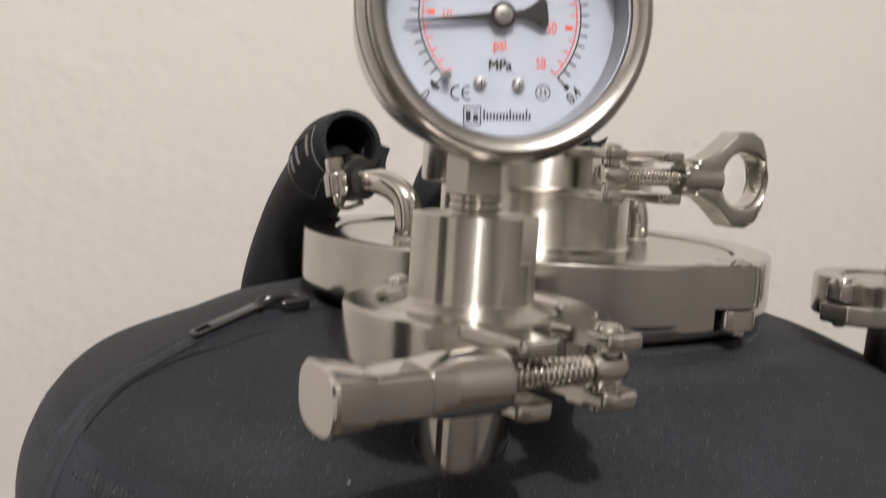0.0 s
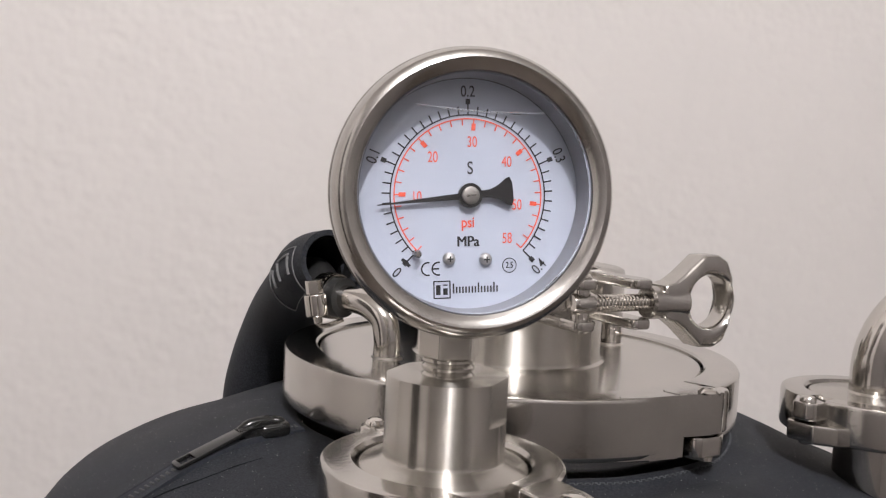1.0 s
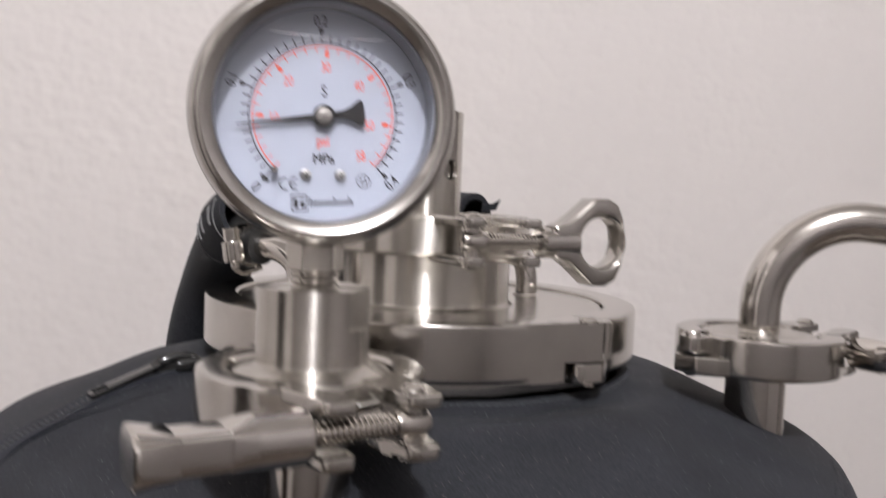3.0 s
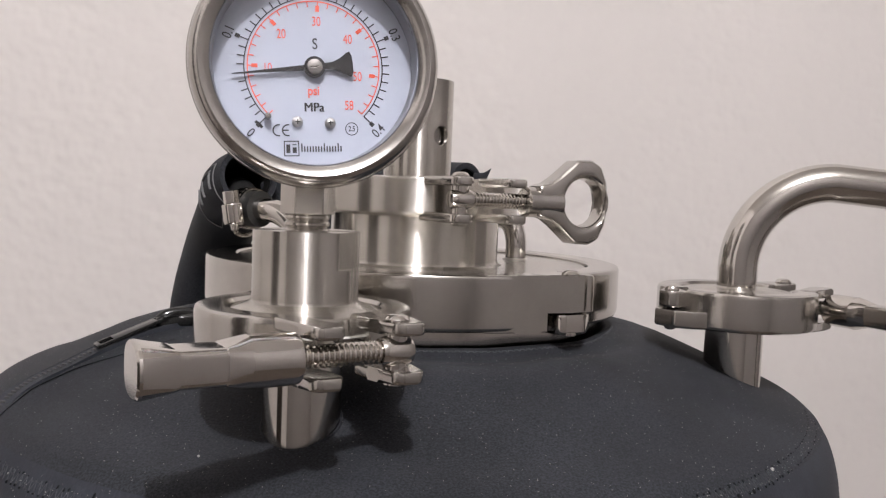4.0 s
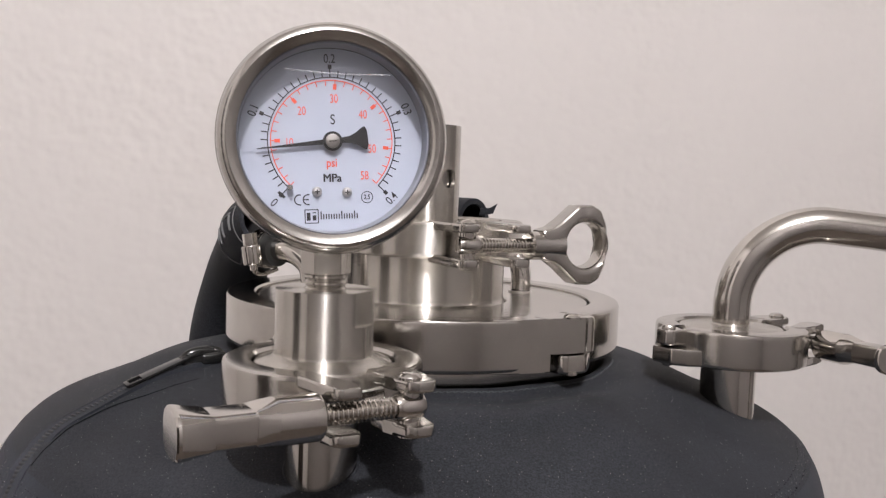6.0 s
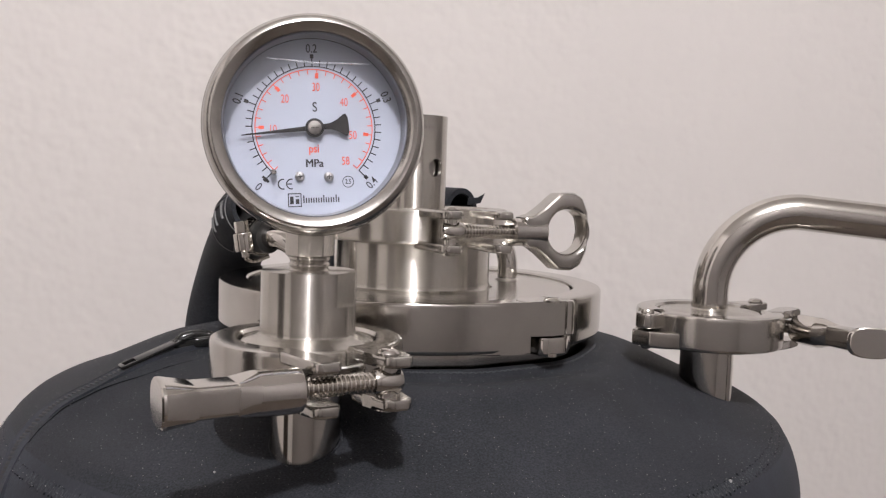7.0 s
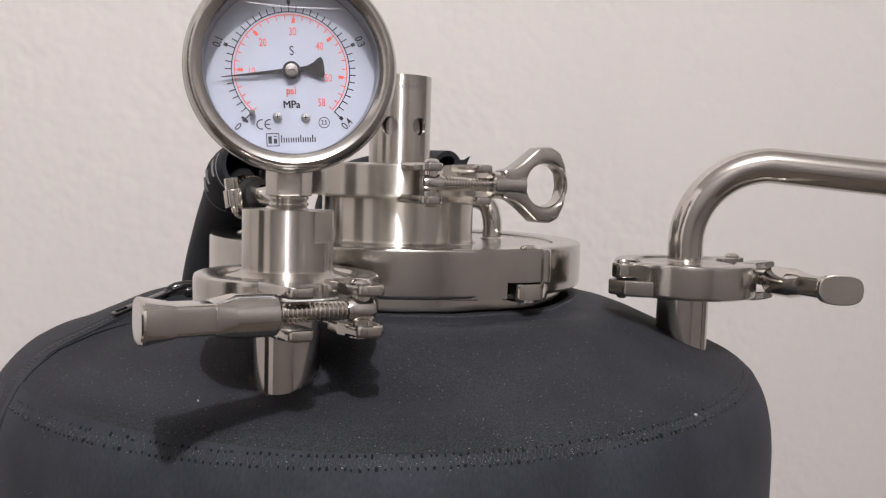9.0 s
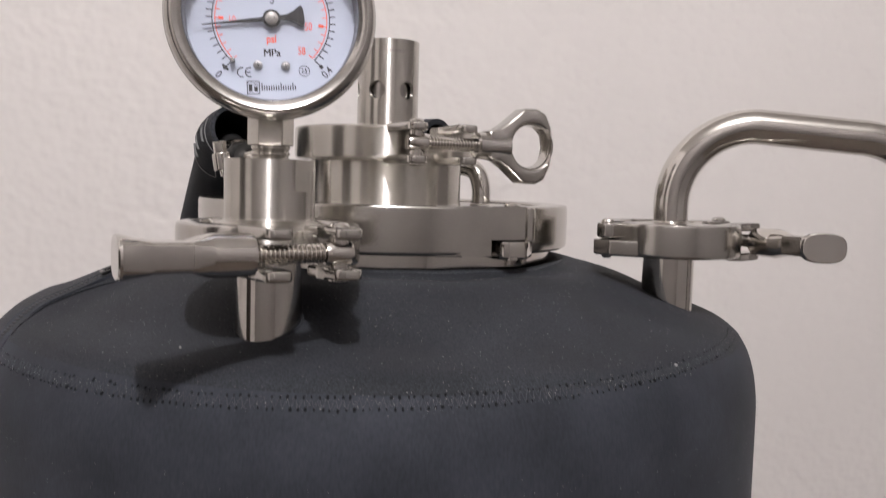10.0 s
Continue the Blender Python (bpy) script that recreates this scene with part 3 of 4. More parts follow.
# ---- pipe clamps ----
def pipe_clamp(name, m, label, R=0.0340, r_in=0.0250, open_left=30.0, z0=0.9790, z1=0.9940, mirror=False, ring_handle=False, slant=-0.1, end=0.0062, longer=0.0, out=0.0085, along=0.0, px=0.0112, neck=0.0047, group="pipe clamps"):
    """Ears toward -y, swing bolt along x: pivot at +x, handle at -x (or mirrored)."""
    c = thing(name, m, label, "clamp", group)
    sx = -1 if mirror else 1
    S = Matrix.Diagonal((sx, 1, 1, 1))
    zc, h = (z0 + z1) / 2, (z1 - z0) / 2
    prof = [(r_in, z1 - 0.0012), (r_in + 0.001, z1), (R - 0.0016, z1), (R - 0.0004, z1 - 0.0006), (R, z1 - 0.002), (R, z0 + 0.002), (R - 0.0004, z0 + 0.0006), (R - 0.0016, z0), (r_in - 0.001, z0), (r_in - 0.002, z0 + 0.001), (r_in, zc - 0.002), (r_in, zc + 0.002)]
    gap = math.degrees(math.asin(0.006 / R))
    def put(bm):
        bmesh.ops.transform(bm, matrix=S, verts=bm.verts)
        return bm
    body = machined if ring_handle else cast
    half1 = part("clamp_half", put(arc_solid(prof, -90 + gap, 82, 64)), body, c, "cast half ring carrying the bolt pivot")
    half2 = part("clamp_half", put(arc_solid(prof, 98, 270 - open_left, 64)), body, c, "cast half ring with slotted ear")
    # hinge at the far side
    bm = prism([(0.0140, R - 0.0080), (0.0065, R + 0.0015), (0.0030, R + 0.0080), (-0.0040, R + 0.0086), (-0.0062, R + 0.0050), (-0.0050, R - 0.0020)][::-1], zc + 0.0003, z1 - 0.0005, 0.0014)
    part("hinge_tab", put(bm), cast, half1)
    bm = prism([(-0.0180, R - 0.0100), (-0.0130, R + 0.0020), (-0.0070, R + 0.0078), (0.0040, R + 0.0088), (0.0062, R + 0.0060), (0.0050, R - 0.0030)], z0 + 0.0002, zc - 0.0003, 0.0012)
    part("hinge_tab", put(bm), cast, half2)
    part("rivet", put(rivet(0.0032, 0.0022, m=Matrix.Translation((-0.001, R + 0.0040, z1 - 0.0006)))), polished, c)
    part("rivet", put(rivet(0.0026, 0.0020, m=Matrix.Translation((-0.001, R + 0.0040, z0 + 0.0006)) @ Matrix.Rotation(math.pi, 4, "X"))), polished, c)
    # ears: forked plates above and below the bolt
    t = 0.0036
    by = -(R + out)                                   # line of the bolt
    r_out = [(0.0035, -R + 0.0050), (0.0042, -R - 0.003), (0.0052, by + 0.0020), (0.0068, by - 0.0042), (0.0092, by - 0.0066), (0.0150, by - 0.0066), (0.0172, by - 0.0045), (0.0174, by + 0.004), (0.0180, -R + 0.0085)]
    o = radians(270 - open_left - 1)
    l_out = [((R - 0.0075) * math.cos(o), (R - 0.0075) * math.sin(o)), (-0.0058 - along, by + 0.0030), (-0.0054 - along, by - 0.0030), (-0.0070 - along, by - 0.0056), (-0.0135 - along, by - 0.0056), (-0.0155 - along, by - 0.0030), (-0.0162 - along, by + 0.0036), (R * math.cos(o - 0.12), R * math.sin(o - 0.12)), ((R - 0.006) * math.cos(o - 0.16), (R - 0.006) * math.sin(o - 0.16))]
    for outline, half in ((r_out, half1), (l_out, half2)):
        for a, b in ((z1 - t, z1 + 0.0003), (z0 - 0.0022, z0 + t - 0.0018)):
            part("ear", put(prism(outline, a, b, 0.0011)), cast, half)
    for z, up in ((z1, 1), (z0 - 0.0020, -1)):
        mm = Matrix.Translation((px, by, z)) @ (Matrix() if up > 0 else Matrix.Rotation(math.pi, 4, "X"))
        part("rivet", put(rivet(0.0038, 0.0023 if up > 0 else 0.0016, m=mm)), polished, c)
    part("pivot_pin", put(lathe([(0, z0 + 0.001), (0.0034, z0 + 0.001), (0.0034, z1 - 0.001), (0, z1 - 0.001)], 24, m=Matrix.Translation((px, by, 0)))), polished, c)
    L = Matrix.Translation((px, by, zc - 0.0008)) @ Matrix.Rotation(radians(-90), 4, "Y")      # z axis onto -x, from the pivot
    part("bolt", put_m(threaded(0.0034, 0.0040, 0.034 + along, 0.0016, 0.0008), S @ L), polished, c, "threaded swing bolt")
    part("bolt_eye", put_m(lathe([(0, -0.005), (0.0036, -0.0045), (0.0046, -0.002), (0.0046, 0.0035), (0.0038, 0.0055), (0, 0.0055)], 24), S @ L), polished, c)
    if not ring_handle:
        n0, bl = 0.0275 + along, longer * 0.67
        nut = part("barrel_nut", put_m(lathe([(0.0030, n0), (0.0058, n0), (0.0070, n0 + 0.0010), (0.0073, n0 + 0.0025), (0.0073, n0 + 0.0155 + bl), (0, n0 + 0.0160 + bl)], 40), S @ L), polished, c, "polished barrel nut with a paddle handle")
        own = bmesh.new()
        loops = []
        for s, hw, hh, sq, cut in ((n0 + 0.0150, 0.0073, 0.0073, 0, 0), (n0 + 0.0162, 0.0072, 0.0072, 0.1, 0), (n0 + 0.0222, 0.0052, neck * 1.02, 1, 0), (n0 + 0.0226, 0.0050, neck, 1, 0), (n0 + 0.0345, 0.0051, neck, 1, 0), (n0 + 0.0360, 0.0055, neck * 1.08, 1, 0.1), (n0 + 0.0400, 0.0063, 0.5 * (end + neck * 1.08), 0.7, 0.6), (n0 + 0.0436, 0.0072, end, 0.45, 1), (n0 + 0.0444, 0.0072, end * 0.98, 0.4, 1), (n0 + 0.0449, 0.0067, end * 0.92, 0.4, 1)):
            s += bl + (longer - bl) * min(max((s - n0 - 0.0226) / 0.0120, 0), 1)
            ring = []
            for k in range(24):
                a = 2 * math.pi * k / 24
                co, si = math.cos(a), math.sin(a)
                e = 1 - 0.66 * sq
                ring.append(own.verts.new((math.copysign(abs(co) ** e, co) * hw, math.copysign(abs(si) ** e, si) * hh, s + cut * slant * math.copysign(abs(si) ** e, si) * hh)))
            loops.append(ring)
        for a, b in zip(loops, loops[1:]):
            for k in range(24):
                j = (k + 1) % 24
                own.faces.new((a[k], a[j], b[j], b[k]))
        own.faces.new(loops[0][::-1])
        own.faces.new(loops[-1])
        part("paddle", put_m(own, S @ L), polished, nut, "flattened paddle end", sharp=20)
    else:
        n0 = 0.0265 + along
        nut = part("ring_nut", put_m(lathe([(0.0030, n0), (0.0055, n0), (0.0066, n0 + 0.001), (0.0066, n0 + 0.005), (0.0064, n0 + 0.0085), (0.0070, n0 + 0.0175), (0, n0 + 0.0175)], 40), S @ L), cast, c, "cast nut with a flat ring handle")
        own = ring_plate()
        part("ring", put_m(own, S @ L @ Matrix.Translation((0.0006, 0, 0.0605)) @ Matrix.Rotation(radians(90), 4, "X")), cast, nut, "flat oval ring handle", sharp=45)
    return c


def put_m(bm, m):
    bmesh.ops.transform(bm, matrix=m, verts=bm.verts)
    return bm


def ring_plate():
    """A plate with a round hole and a neck that flares towards it; y along the handle, x across."""
    r_in, half = 0.0105, 0.0058
    edge = [(0.0068, -0.0240), (0.0078, -0.0190), (0.0110, -0.0140), (0.0185, -0.0048), (0.0188, 0.0030), (0.0165, 0.0078), (0.0100, 0.0112), (0.0, 0.0128)]
    edge = edge + [(-x, y) for x, y in edge[-2::-1]]
    def reach(a):
        d = Vector((math.cos(a), math.sin(a)))
        best = 0.02
        for p, q in zip(edge, edge[1:] + edge[:1]):
            p, q = Vector(p), Vector(q)
            e = q - p
            den = d.x * e.y - d.y * e.x
            if abs(den) < 1e-12:
                continue
            t = (p.x * e.y - p.y * e.x) / den
            u = (p.x * d.y - p.y * d.x) / den
            if t > 0 and -1e-6 <= u <= 1 + 1e-6:
                best = t
        return best
    bm = bmesh.new()
    n = 96
    loops = []
    for i in range(n):
        a = 2 * math.pi * i / n
        co, si = math.cos(a), math.sin(a)
        r = reach(a)
        w = r - r_in
        section = [(r_in, 0.50), (r_in + 0.0006, 0.78), (r_in + 0.0016, 0.94), (r_in + 0.40 * w, 1.0), (r - 0.0016, 0.95), (r - 0.0005, 0.84), (r, 0.68)]
        section = section + [(q, -h) for q, h in section[::-1]]
        loops.append([bm.verts.new((q * co, q * si, h * half)) for q, h in section])
    m = len(loops[0])
    for i in range(n):
        j = (i + 1) % n
        for k in range(m):
            bm.faces.new((loops[i][k], loops[i][(k + 1) % m], loops[j][(k + 1) % m], loops[j][k]))
    return bm


turn = lambda c, a: Matrix.Translation(c) @ Matrix.Rotation(radians(a), 4, "Z")
pipe_clamp("pipe_clamp", turn(PORT, 32.0), "polished steel pipe clamp with paddle nut under the gauge", R=0.0348, longer=-0.0010, along=0.0024, out=0.0090, px=0.0100, z0=0.9785, slant=-0.05, end=0.0102, neck=0.0072)
pipe_clamp("pipe_clamp", turn(CANE, 116.7), "polished steel pipe clamp with paddle nut on the bent pipe", R=0.0350, slant=-0.8, end=0.0080, out=0.0075, z0=0.9775, longer=-0.0015)
pipe_clamp("pipe_clamp", turn((0, 0, 0), 26.4), "wide steel pipe clamp with ring handle on the lid port", R=0.0500, r_in=0.0385, open_left=14.0, z0=1.0215, z1=1.0385, mirror=True, ring_handle=True, out=0.0180, along=0.0045)


# ---- centre cap with perforated tube ----
def vent_cap():
    c = thing("vent_cap", Matrix(), "steel cap with an upright perforated tube", "vent cap")
    part("cap", lathe([(0, 1.0255), (0.0450, 1.0260), (0.0455, 1.0290), (0.0440, 1.0320), (0.0385, 1.0345), (0.020, 1.0372), (0, 1.0372)], 96), machined, c)
    r, wall, zb, zt = 0.0166, 0.0016, 1.037, 1.0858
    bm = bmesh.new()
    nu, nz = 120, 42
    holes = [(radians(-106 + 60 * k), 1.0589) for k in range(6)]
    hr = 0.0047
    grid = [[None] * nz for _ in range(nu)]
    pos = lambda a, z, rad=r: Vector((rad * math.cos(a), rad * math.sin(a), z))
    def place(a, z):
        for ha, hz in holes:
            da = (a - ha + math.pi) % (2 * math.pi) - math.pi
            d = math.hypot(da * r, z - hz)
            if hr * 0.55 < d < hr * 1.32:
                k = hr / d
                if d < hr or d < hr * 1.15:
                    return ha + da * k, hz + (z - hz) * k
        return a, z
    for i in range(nu):
        for j in range(nz):
            a, z = 2 * math.pi * i / nu, zb + (zt - zb) * j / (nz - 1)
            grid[i][j] = place(a, z)
    inside = lambda a, z: any(math.hypot(((a - ha + math.pi) % (2 * math.pi) - math.pi) * r, z - hz) < hr * 0.98 for ha, hz in holes)
    out_v = [[bm.verts.new(pos(*grid[i][j])) for j in range(nz)] for i in range(nu)]
    in_v = [[bm.verts.new(pos(*grid[i][j], r - wall)) for j in range(nz)] for i in range(nu)]
    kept = set()
    for i in range(nu):
        for j in range(nz - 1):
            k = (i + 1) % nu
            az = [grid[i][j], grid[k][j], grid[k][j + 1], grid[i][j + 1]]
            base = az[0][0]
            ma = base + sum(((q[0] - base + math.pi) % (2 * math.pi) - math.pi) for q in az) / 4
            mz = sum(q[1] for q in az) / 4
            if not inside(ma, mz):
                kept.add((i, j))
    for i, j in kept:
        k = (i + 1) % nu
        bm.faces.new((out_v[i][j], out_v[k][j], out_v[k][j + 1], out_v[i][j + 1]))
        bm.faces.new((in_v[i][j], in_v[i][j + 1], in_v[k][j + 1], in_v[k][j]))
    for i in range(nu):
        for j in range(nz - 1):
            k = (i + 1) % nu
            if (i, j) not in kept:
                continue
            for nb, (p, q) in (((i, j - 1), ((i, j), (k, j))), ((i, j + 1), ((k, j + 1), (i, j + 1))), (((i - 1) % nu, j), ((i, j + 1), (i, j))), ((k, j), ((k, j), (k, j + 1)))):
                if nb not in kept:
                    bm.faces.new((out_v[q[0]][q[1]], out_v[p[0]][p[1]], in_v[p[0]][p[1]], in_v[q[0]][q[1]]))
    loose = [v for v in bm.verts if not v.link_faces]
    bmesh.ops.delete(bm, geom=loose, context="VERTS")
    part("perforated_tube", bm, machined, c, "upright steel tube with round holes", sharp=45)
    part("tube_core", lathe([(0, 1.037), (0.0138, 1.037), (0.0138, 1.0640), (0.0100, 1.0655), (0, 1.0655)], 48), dark_steel, c, "darker inner plunger seen through the holes")
    bm = bmesh.new()
    for k, w in enumerate((0.0012, 0.0010, 0.0013, 0.0012, 0.0010)):
        a = radians(-84 + k * 7.0)
        mm = Matrix.Translation((0.01662 * math.cos(a), 0.01662 * math.sin(a), 1.0795)) @ Matrix.Rotation(a, 4, "Z")
        box(-0.0002, 0.00008, -w / 3, w / 3, -0.0008, 0.0008, bm=bm, m=mm)
    part("etched_marks", bm, dark_steel, c, "small etched marks near the rim")
    return c


vent_cap()


# ---- pressure gauge ----
def text_mesh(body, size, squeeze=1.0, thick=0.0):
    cu = bpy.data.curves.new("lettering", "FONT")
    cu.body, cu.size, cu.align_x, cu.align_y = body, size, "CENTER", "CENTER"
    cu.offset = thick
    cu.extrude = 0.00004
    tmp = bpy.data.objects.new("lettering", cu)
    scene.collection.objects.link(tmp)
    bpy.context.view_layer.update()
    me = bpy.data.meshes.new_from_object(tmp.evaluated_get(bpy.context.evaluated_depsgraph_get()))
    bpy.data.objects.remove(tmp)
    bpy.data.curves.remove(cu)
    bm = bmesh.new()
    bm.from_mesh(me)
    bpy.data.meshes.remove(me)
    bmesh.ops.transform(bm, matrix=Matrix.Diagonal((squeeze, 1, 1, 1)), verts=bm.verts)
    return bm


def gauge():
    g = thing("pressure_gauge", Matrix(), "round steel pressure gauge with a white dial on a pipe adapter", "pressure gauge")
    G = Matrix.Translation((-0.0277, -0.1600, 1.0680)) @ Matrix.Rotation(radians(13.5), 4, "Z") @ Matrix.Rotation(radians(-1.5), 4, "X") @ FRONT   # local z faces out
    B = G @ Matrix.Translation((0, 0.0004, 0.0012))
    D = G @ Matrix.Rotation(radians(3.4), 4, "Z")        # the dial sits turned a little in its case
    RB = 0.0370
    case = [(0, -0.024), (0.0330, -0.024), (0.0340, -0.023), (0.0340, -0.0005), (0.0356, 0.0005), (RB, 0.0015), (RB, 0.0062), (RB - 0.0003, 0.0080), (RB - 0.0010, 0.0096), (RB - 0.0020, 0.0107), (RB - 0.0032, 0.0111), (RB - 0.0044, 0.0107), (RB - 0.0055, 0.0098), (0.0308, 0.0092), (0.0306, 0.0084), (0.0306, -0.0030), (0, -0.0030)]
    case_ob = part("case", lathe(case, 128), bezel_steel, g, "polished steel case with a rounded bezel", m=B)
    part("rim_seam", lathe([(RB + 0.00005, 0.0046), (RB + 0.0003, 0.0050), (RB + 0.00005, 0.0054)], 128), dark_steel, case_ob)
    part("inner_wall", lathe([(0.0306, 0.0086), (0.0306, -0.0003), (0.0300, -0.0003), (0.0304, 0.0086)], 96, True), bezel_inner, case_ob, "dark wall inside the bezel")
    nicks = bmesh.new()
    for k in range(26):
        a = radians(random.choice((random.uniform(190, 260), random.uniform(-30, 40), random.uniform(100, 160))))
        r = random.uniform(RB - 0.0046, RB - 0.0008)
        z = 0.0111 - 0.9 * abs(r - (RB - 0.0032)) ** 1.3 * 8
        m = Matrix.Translation((r * math.cos(a), r * math.sin(a), z)) @ Matrix.Rotation(a, 4, "Z") @ Matrix.Diagonal((random.uniform(0.4, 1.0), random.uniform(0.6, 2.2), 0.5, 1))
        bmesh.ops.create_icosphere(nicks, subdivisions=1, radius=0.00016, matrix=m)
    nk = part("nicks", nicks, screw_steel, case_ob, "small bright nicks on the bezel")
    nk["kind"] = "stuff"
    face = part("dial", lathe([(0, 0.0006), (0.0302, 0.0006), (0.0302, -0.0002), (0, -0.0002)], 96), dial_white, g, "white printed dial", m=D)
    pane = part("window", lathe([(0, 0.0088), (0.0303, 0.0088), (0.0303, 0.0074), (0, 0.0074)], 96), glass, g, "clear round window", m=B)
    pane.visible_shadow = False
    Z = 0.00075
    # scale lines
    def arc_line(r, w, a0, a1, name, mat):
        part(name, arc_solid([(r - w / 2, Z - 0.0001), (r + w / 2, Z - 0.0001), (r + w / 2, Z), (r - w / 2, Z)], a0, a1, 90), mat, face)
    arc_line(0.0209, 0.00034, -45, 225, "scale_arc", ink_black)
    arc_line(0.0199, 0.00032, -45, 225, "scale_arc", ink_red)
    def tick(r0, r1, w, ang, bm):
        box(r0, r1, -w / 2, w / 2, Z - 0.0001, Z + 0.00003, bm=bm, m=Matrix.Rotation(radians(ang), 4, "Z"))
    for k in range(41):
        bm = bmesh.new()
        a = 225 - 270 * k / 40
        major = k % 10 == 0
        tick(0.0209, 0.0240 if major else 0.0231, 0.00036, a, bm)
        if major:
            tick(0.0236, 0.0250, 0.0012, a, bm)
            if k == 0:
                tick(0.0237, 0.0246, 0.0028, a, bm)
        part("scale_tick", bm, ink_black, face)
    for k in range(30):
        psi = 2 * k
        bm = bmesh.new()
        a = 225 - 270 * (psi * 0.00689476 / 0.4)
        major = psi % 10 == 0 and psi > 0
        tick(0.0182 if not major else 0.0186, 0.0199, 0.00030, a, bm)
        if major:
            tick(0.0169, 0.0187, 0.0011, a, bm)
        part("scale_tick", bm, ink_red, face)
    def write(body, size, x, y, rot, mat, squeeze=0.82, thick=0.0, name="numeral"):
        part(name, text_mesh(body, size, squeeze, thick), mat, face, m=Matrix.Translation((x, y, Z)) @ Matrix.Rotation(radians(rot), 4, "Z"))
    for body, a, rot, r in (("0", 225, 135, 0.0274), ("0.1", 157.5, 67.5, 0.0270), ("0.2", 90, 0, 0.0268), ("0.3", 22.5, -67.5, 0.0270), ("0.4", -45, 45, 0.0272)):
        write(body, 0.0041, r * math.cos(radians(a)), r * math.sin(radians(a)), rot, ink_black, 0.78, 0.00002)
    for body, x, y in (("10", -0.0140, -0.0003), ("20", -0.0096, 0.0099), ("30", 0.0010, 0.0138), ("40", 0.0104, 0.0086), ("50", 0.0131, -0.0027), ("58", 0.0103, -0.0115)):
        write(body, 0.0040, x, y, 0, ink_red, 0.70, 0.0)
    write("S", 0.0047, 0.0004, 0.0070, 0, ink_black, 0.8, 0.00002, "lettering")
    write("psi", 0.0039, -0.0004, -0.0071, 0, ink_red, 0.85, 0.00005, "lettering")
    write("MPa", 0.0039, -0.0005, -0.0121, 0, ink_black, 0.92, 0.0, "lettering")
    write("MPa", 0.0039, -0.0003, -0.0121, 0, ink_black, 0.92, 0.0, "lettering")
    # conformity mark: two open arcs
    for cx, bar in ((-0.0125, False), (-0.0097, True)):
        bm = arc_solid([(0.00145, Z - 0.0001), (0.00185, Z - 0.0001), (0.00185, Z), (0.00145, Z)], 75, 285, 20)
        if bar:
            box(-0.0017, 0.0002, -0.0002, 0.0002, Z - 0.0001, Z, bm=bm)
        part("printed_mark", bm, ink_black, face, m=Matrix.Translation((cx + 0.0012, -0.0189, 0)))
    write("2.5", 0.0023, 0.0109, -0.0186, 0, ink_black, 0.75, 0.00002)
    part("printed_ring", arc_solid([(0.00178, Z - 0.0001), (0.0020, Z - 0.0001), (0.0020, Z), (0.00178, Z)], 0, 359.9, 40), ink_black, face, m=Matrix.Translation((0.0109, -0.0186, 0)))
    # maker's mark as plain shapes
    bm = bmesh.new()
    x0, x1, y0, y1, w = -0.0099, -0.0053, -0.0268, -0.0221, 0.0003
    for q in ((x0, x1, y0, y0 + w), (x0, x1, y1 - w, y1), (x0, x0 + w, y0 + w, y1 - w), (x1 - w, x1, y0 + w, y1 - w)):
        box(q[0], q[1], q[2], q[3], Z - 0.0001, Z, bm=bm)
    box(-0.0092, -0.0080, -0.0258, -0.0232, Z - 0.0001, Z, bm=bm)
    box(-0.0073, -0.0061, -0.0258, -0.0241, Z - 0.0001, Z, bm=bm)
    box(-0.0073, -0.0061, -0.0234, -0.0231, Z - 0.0001, Z, bm=bm)
    part("printed_mark", bm, ink_black, face, "plain framed mark")
    bm = bmesh.new()
    for k in range(15):
        xk = -0.0047 + k * 0.00085
        box(xk, xk + 0.00040, -0.0255, -0.0229 if k in (0, 8, 13) else -0.0238, Z - 0.0001, Z, bm=bm)
    part("printed_bar", bm, ink_black, face, "row of small dark bars")
    # screws and stop pin
    for x, y in ((-0.0056, -0.0164), (0.0043, -0.0168)):
        bm = lathe([(0, 0.0016), (0.0009, 0.0015), (0.0015, 0.0010), (0.0017, 0.0003), (0.0017, 0), (0, 0)], 24)
        s = part("screw", bm, screw_steel, g, "small cross-head screw", m=D @ Matrix.Translation((x, y, 0.0006)))
        bm = box(-0.0008, 0.0008, -0.00016, 0.00016, 0.0013, 0.00163)
        box(-0.00016, 0.00016, -0.0008, 0.0008, 0.0013, 0.00164, bm=bm)
        part("slot", bm, ink_black, s)
    part("stop_pin", lathe([(0, 0.0035), (0.0007, 0.0034), (0.0010, 0.0028), (0.0010, 0), (0, 0)], 20), cast, g, m=D @ Matrix.Translation((-0.0144, -0.0148, 0.0006)))
    # needle
    N = G @ Matrix.Rotation(radians(188.5), 4, "Z")
    h0, h1 = 0.0017, 0.0022
    bm = prism([(0.0026, -0.00085), (0.0246, -0.00012), (0.0246, 0.00012), (0.0026, 0.00085)], h0, h1)
    tail = [(-0.0026, -0.0009), (-0.0056, -0.0011), (-0.0080, -0.0021), (-0.0100, -0.0035), (-0.0110, -0.0038), (-0.0116, -0.0024), (-0.0117, 0), (-0.0116, 0.0024), (-0.0110, 0.0038), (-0.0100, 0.0035), (-0.0080, 0.0021), (-0.0056, 0.0011), (-0.0026, 0.0009)]
    prism(tail, h0, h1, bm=bm)
    lathe([(0, h0 - 0.0004), (0.0032, h0 - 0.0004), (0.0032, h1 + 0.0003), (0, h1 + 0.0003)], 32, bm=bm)
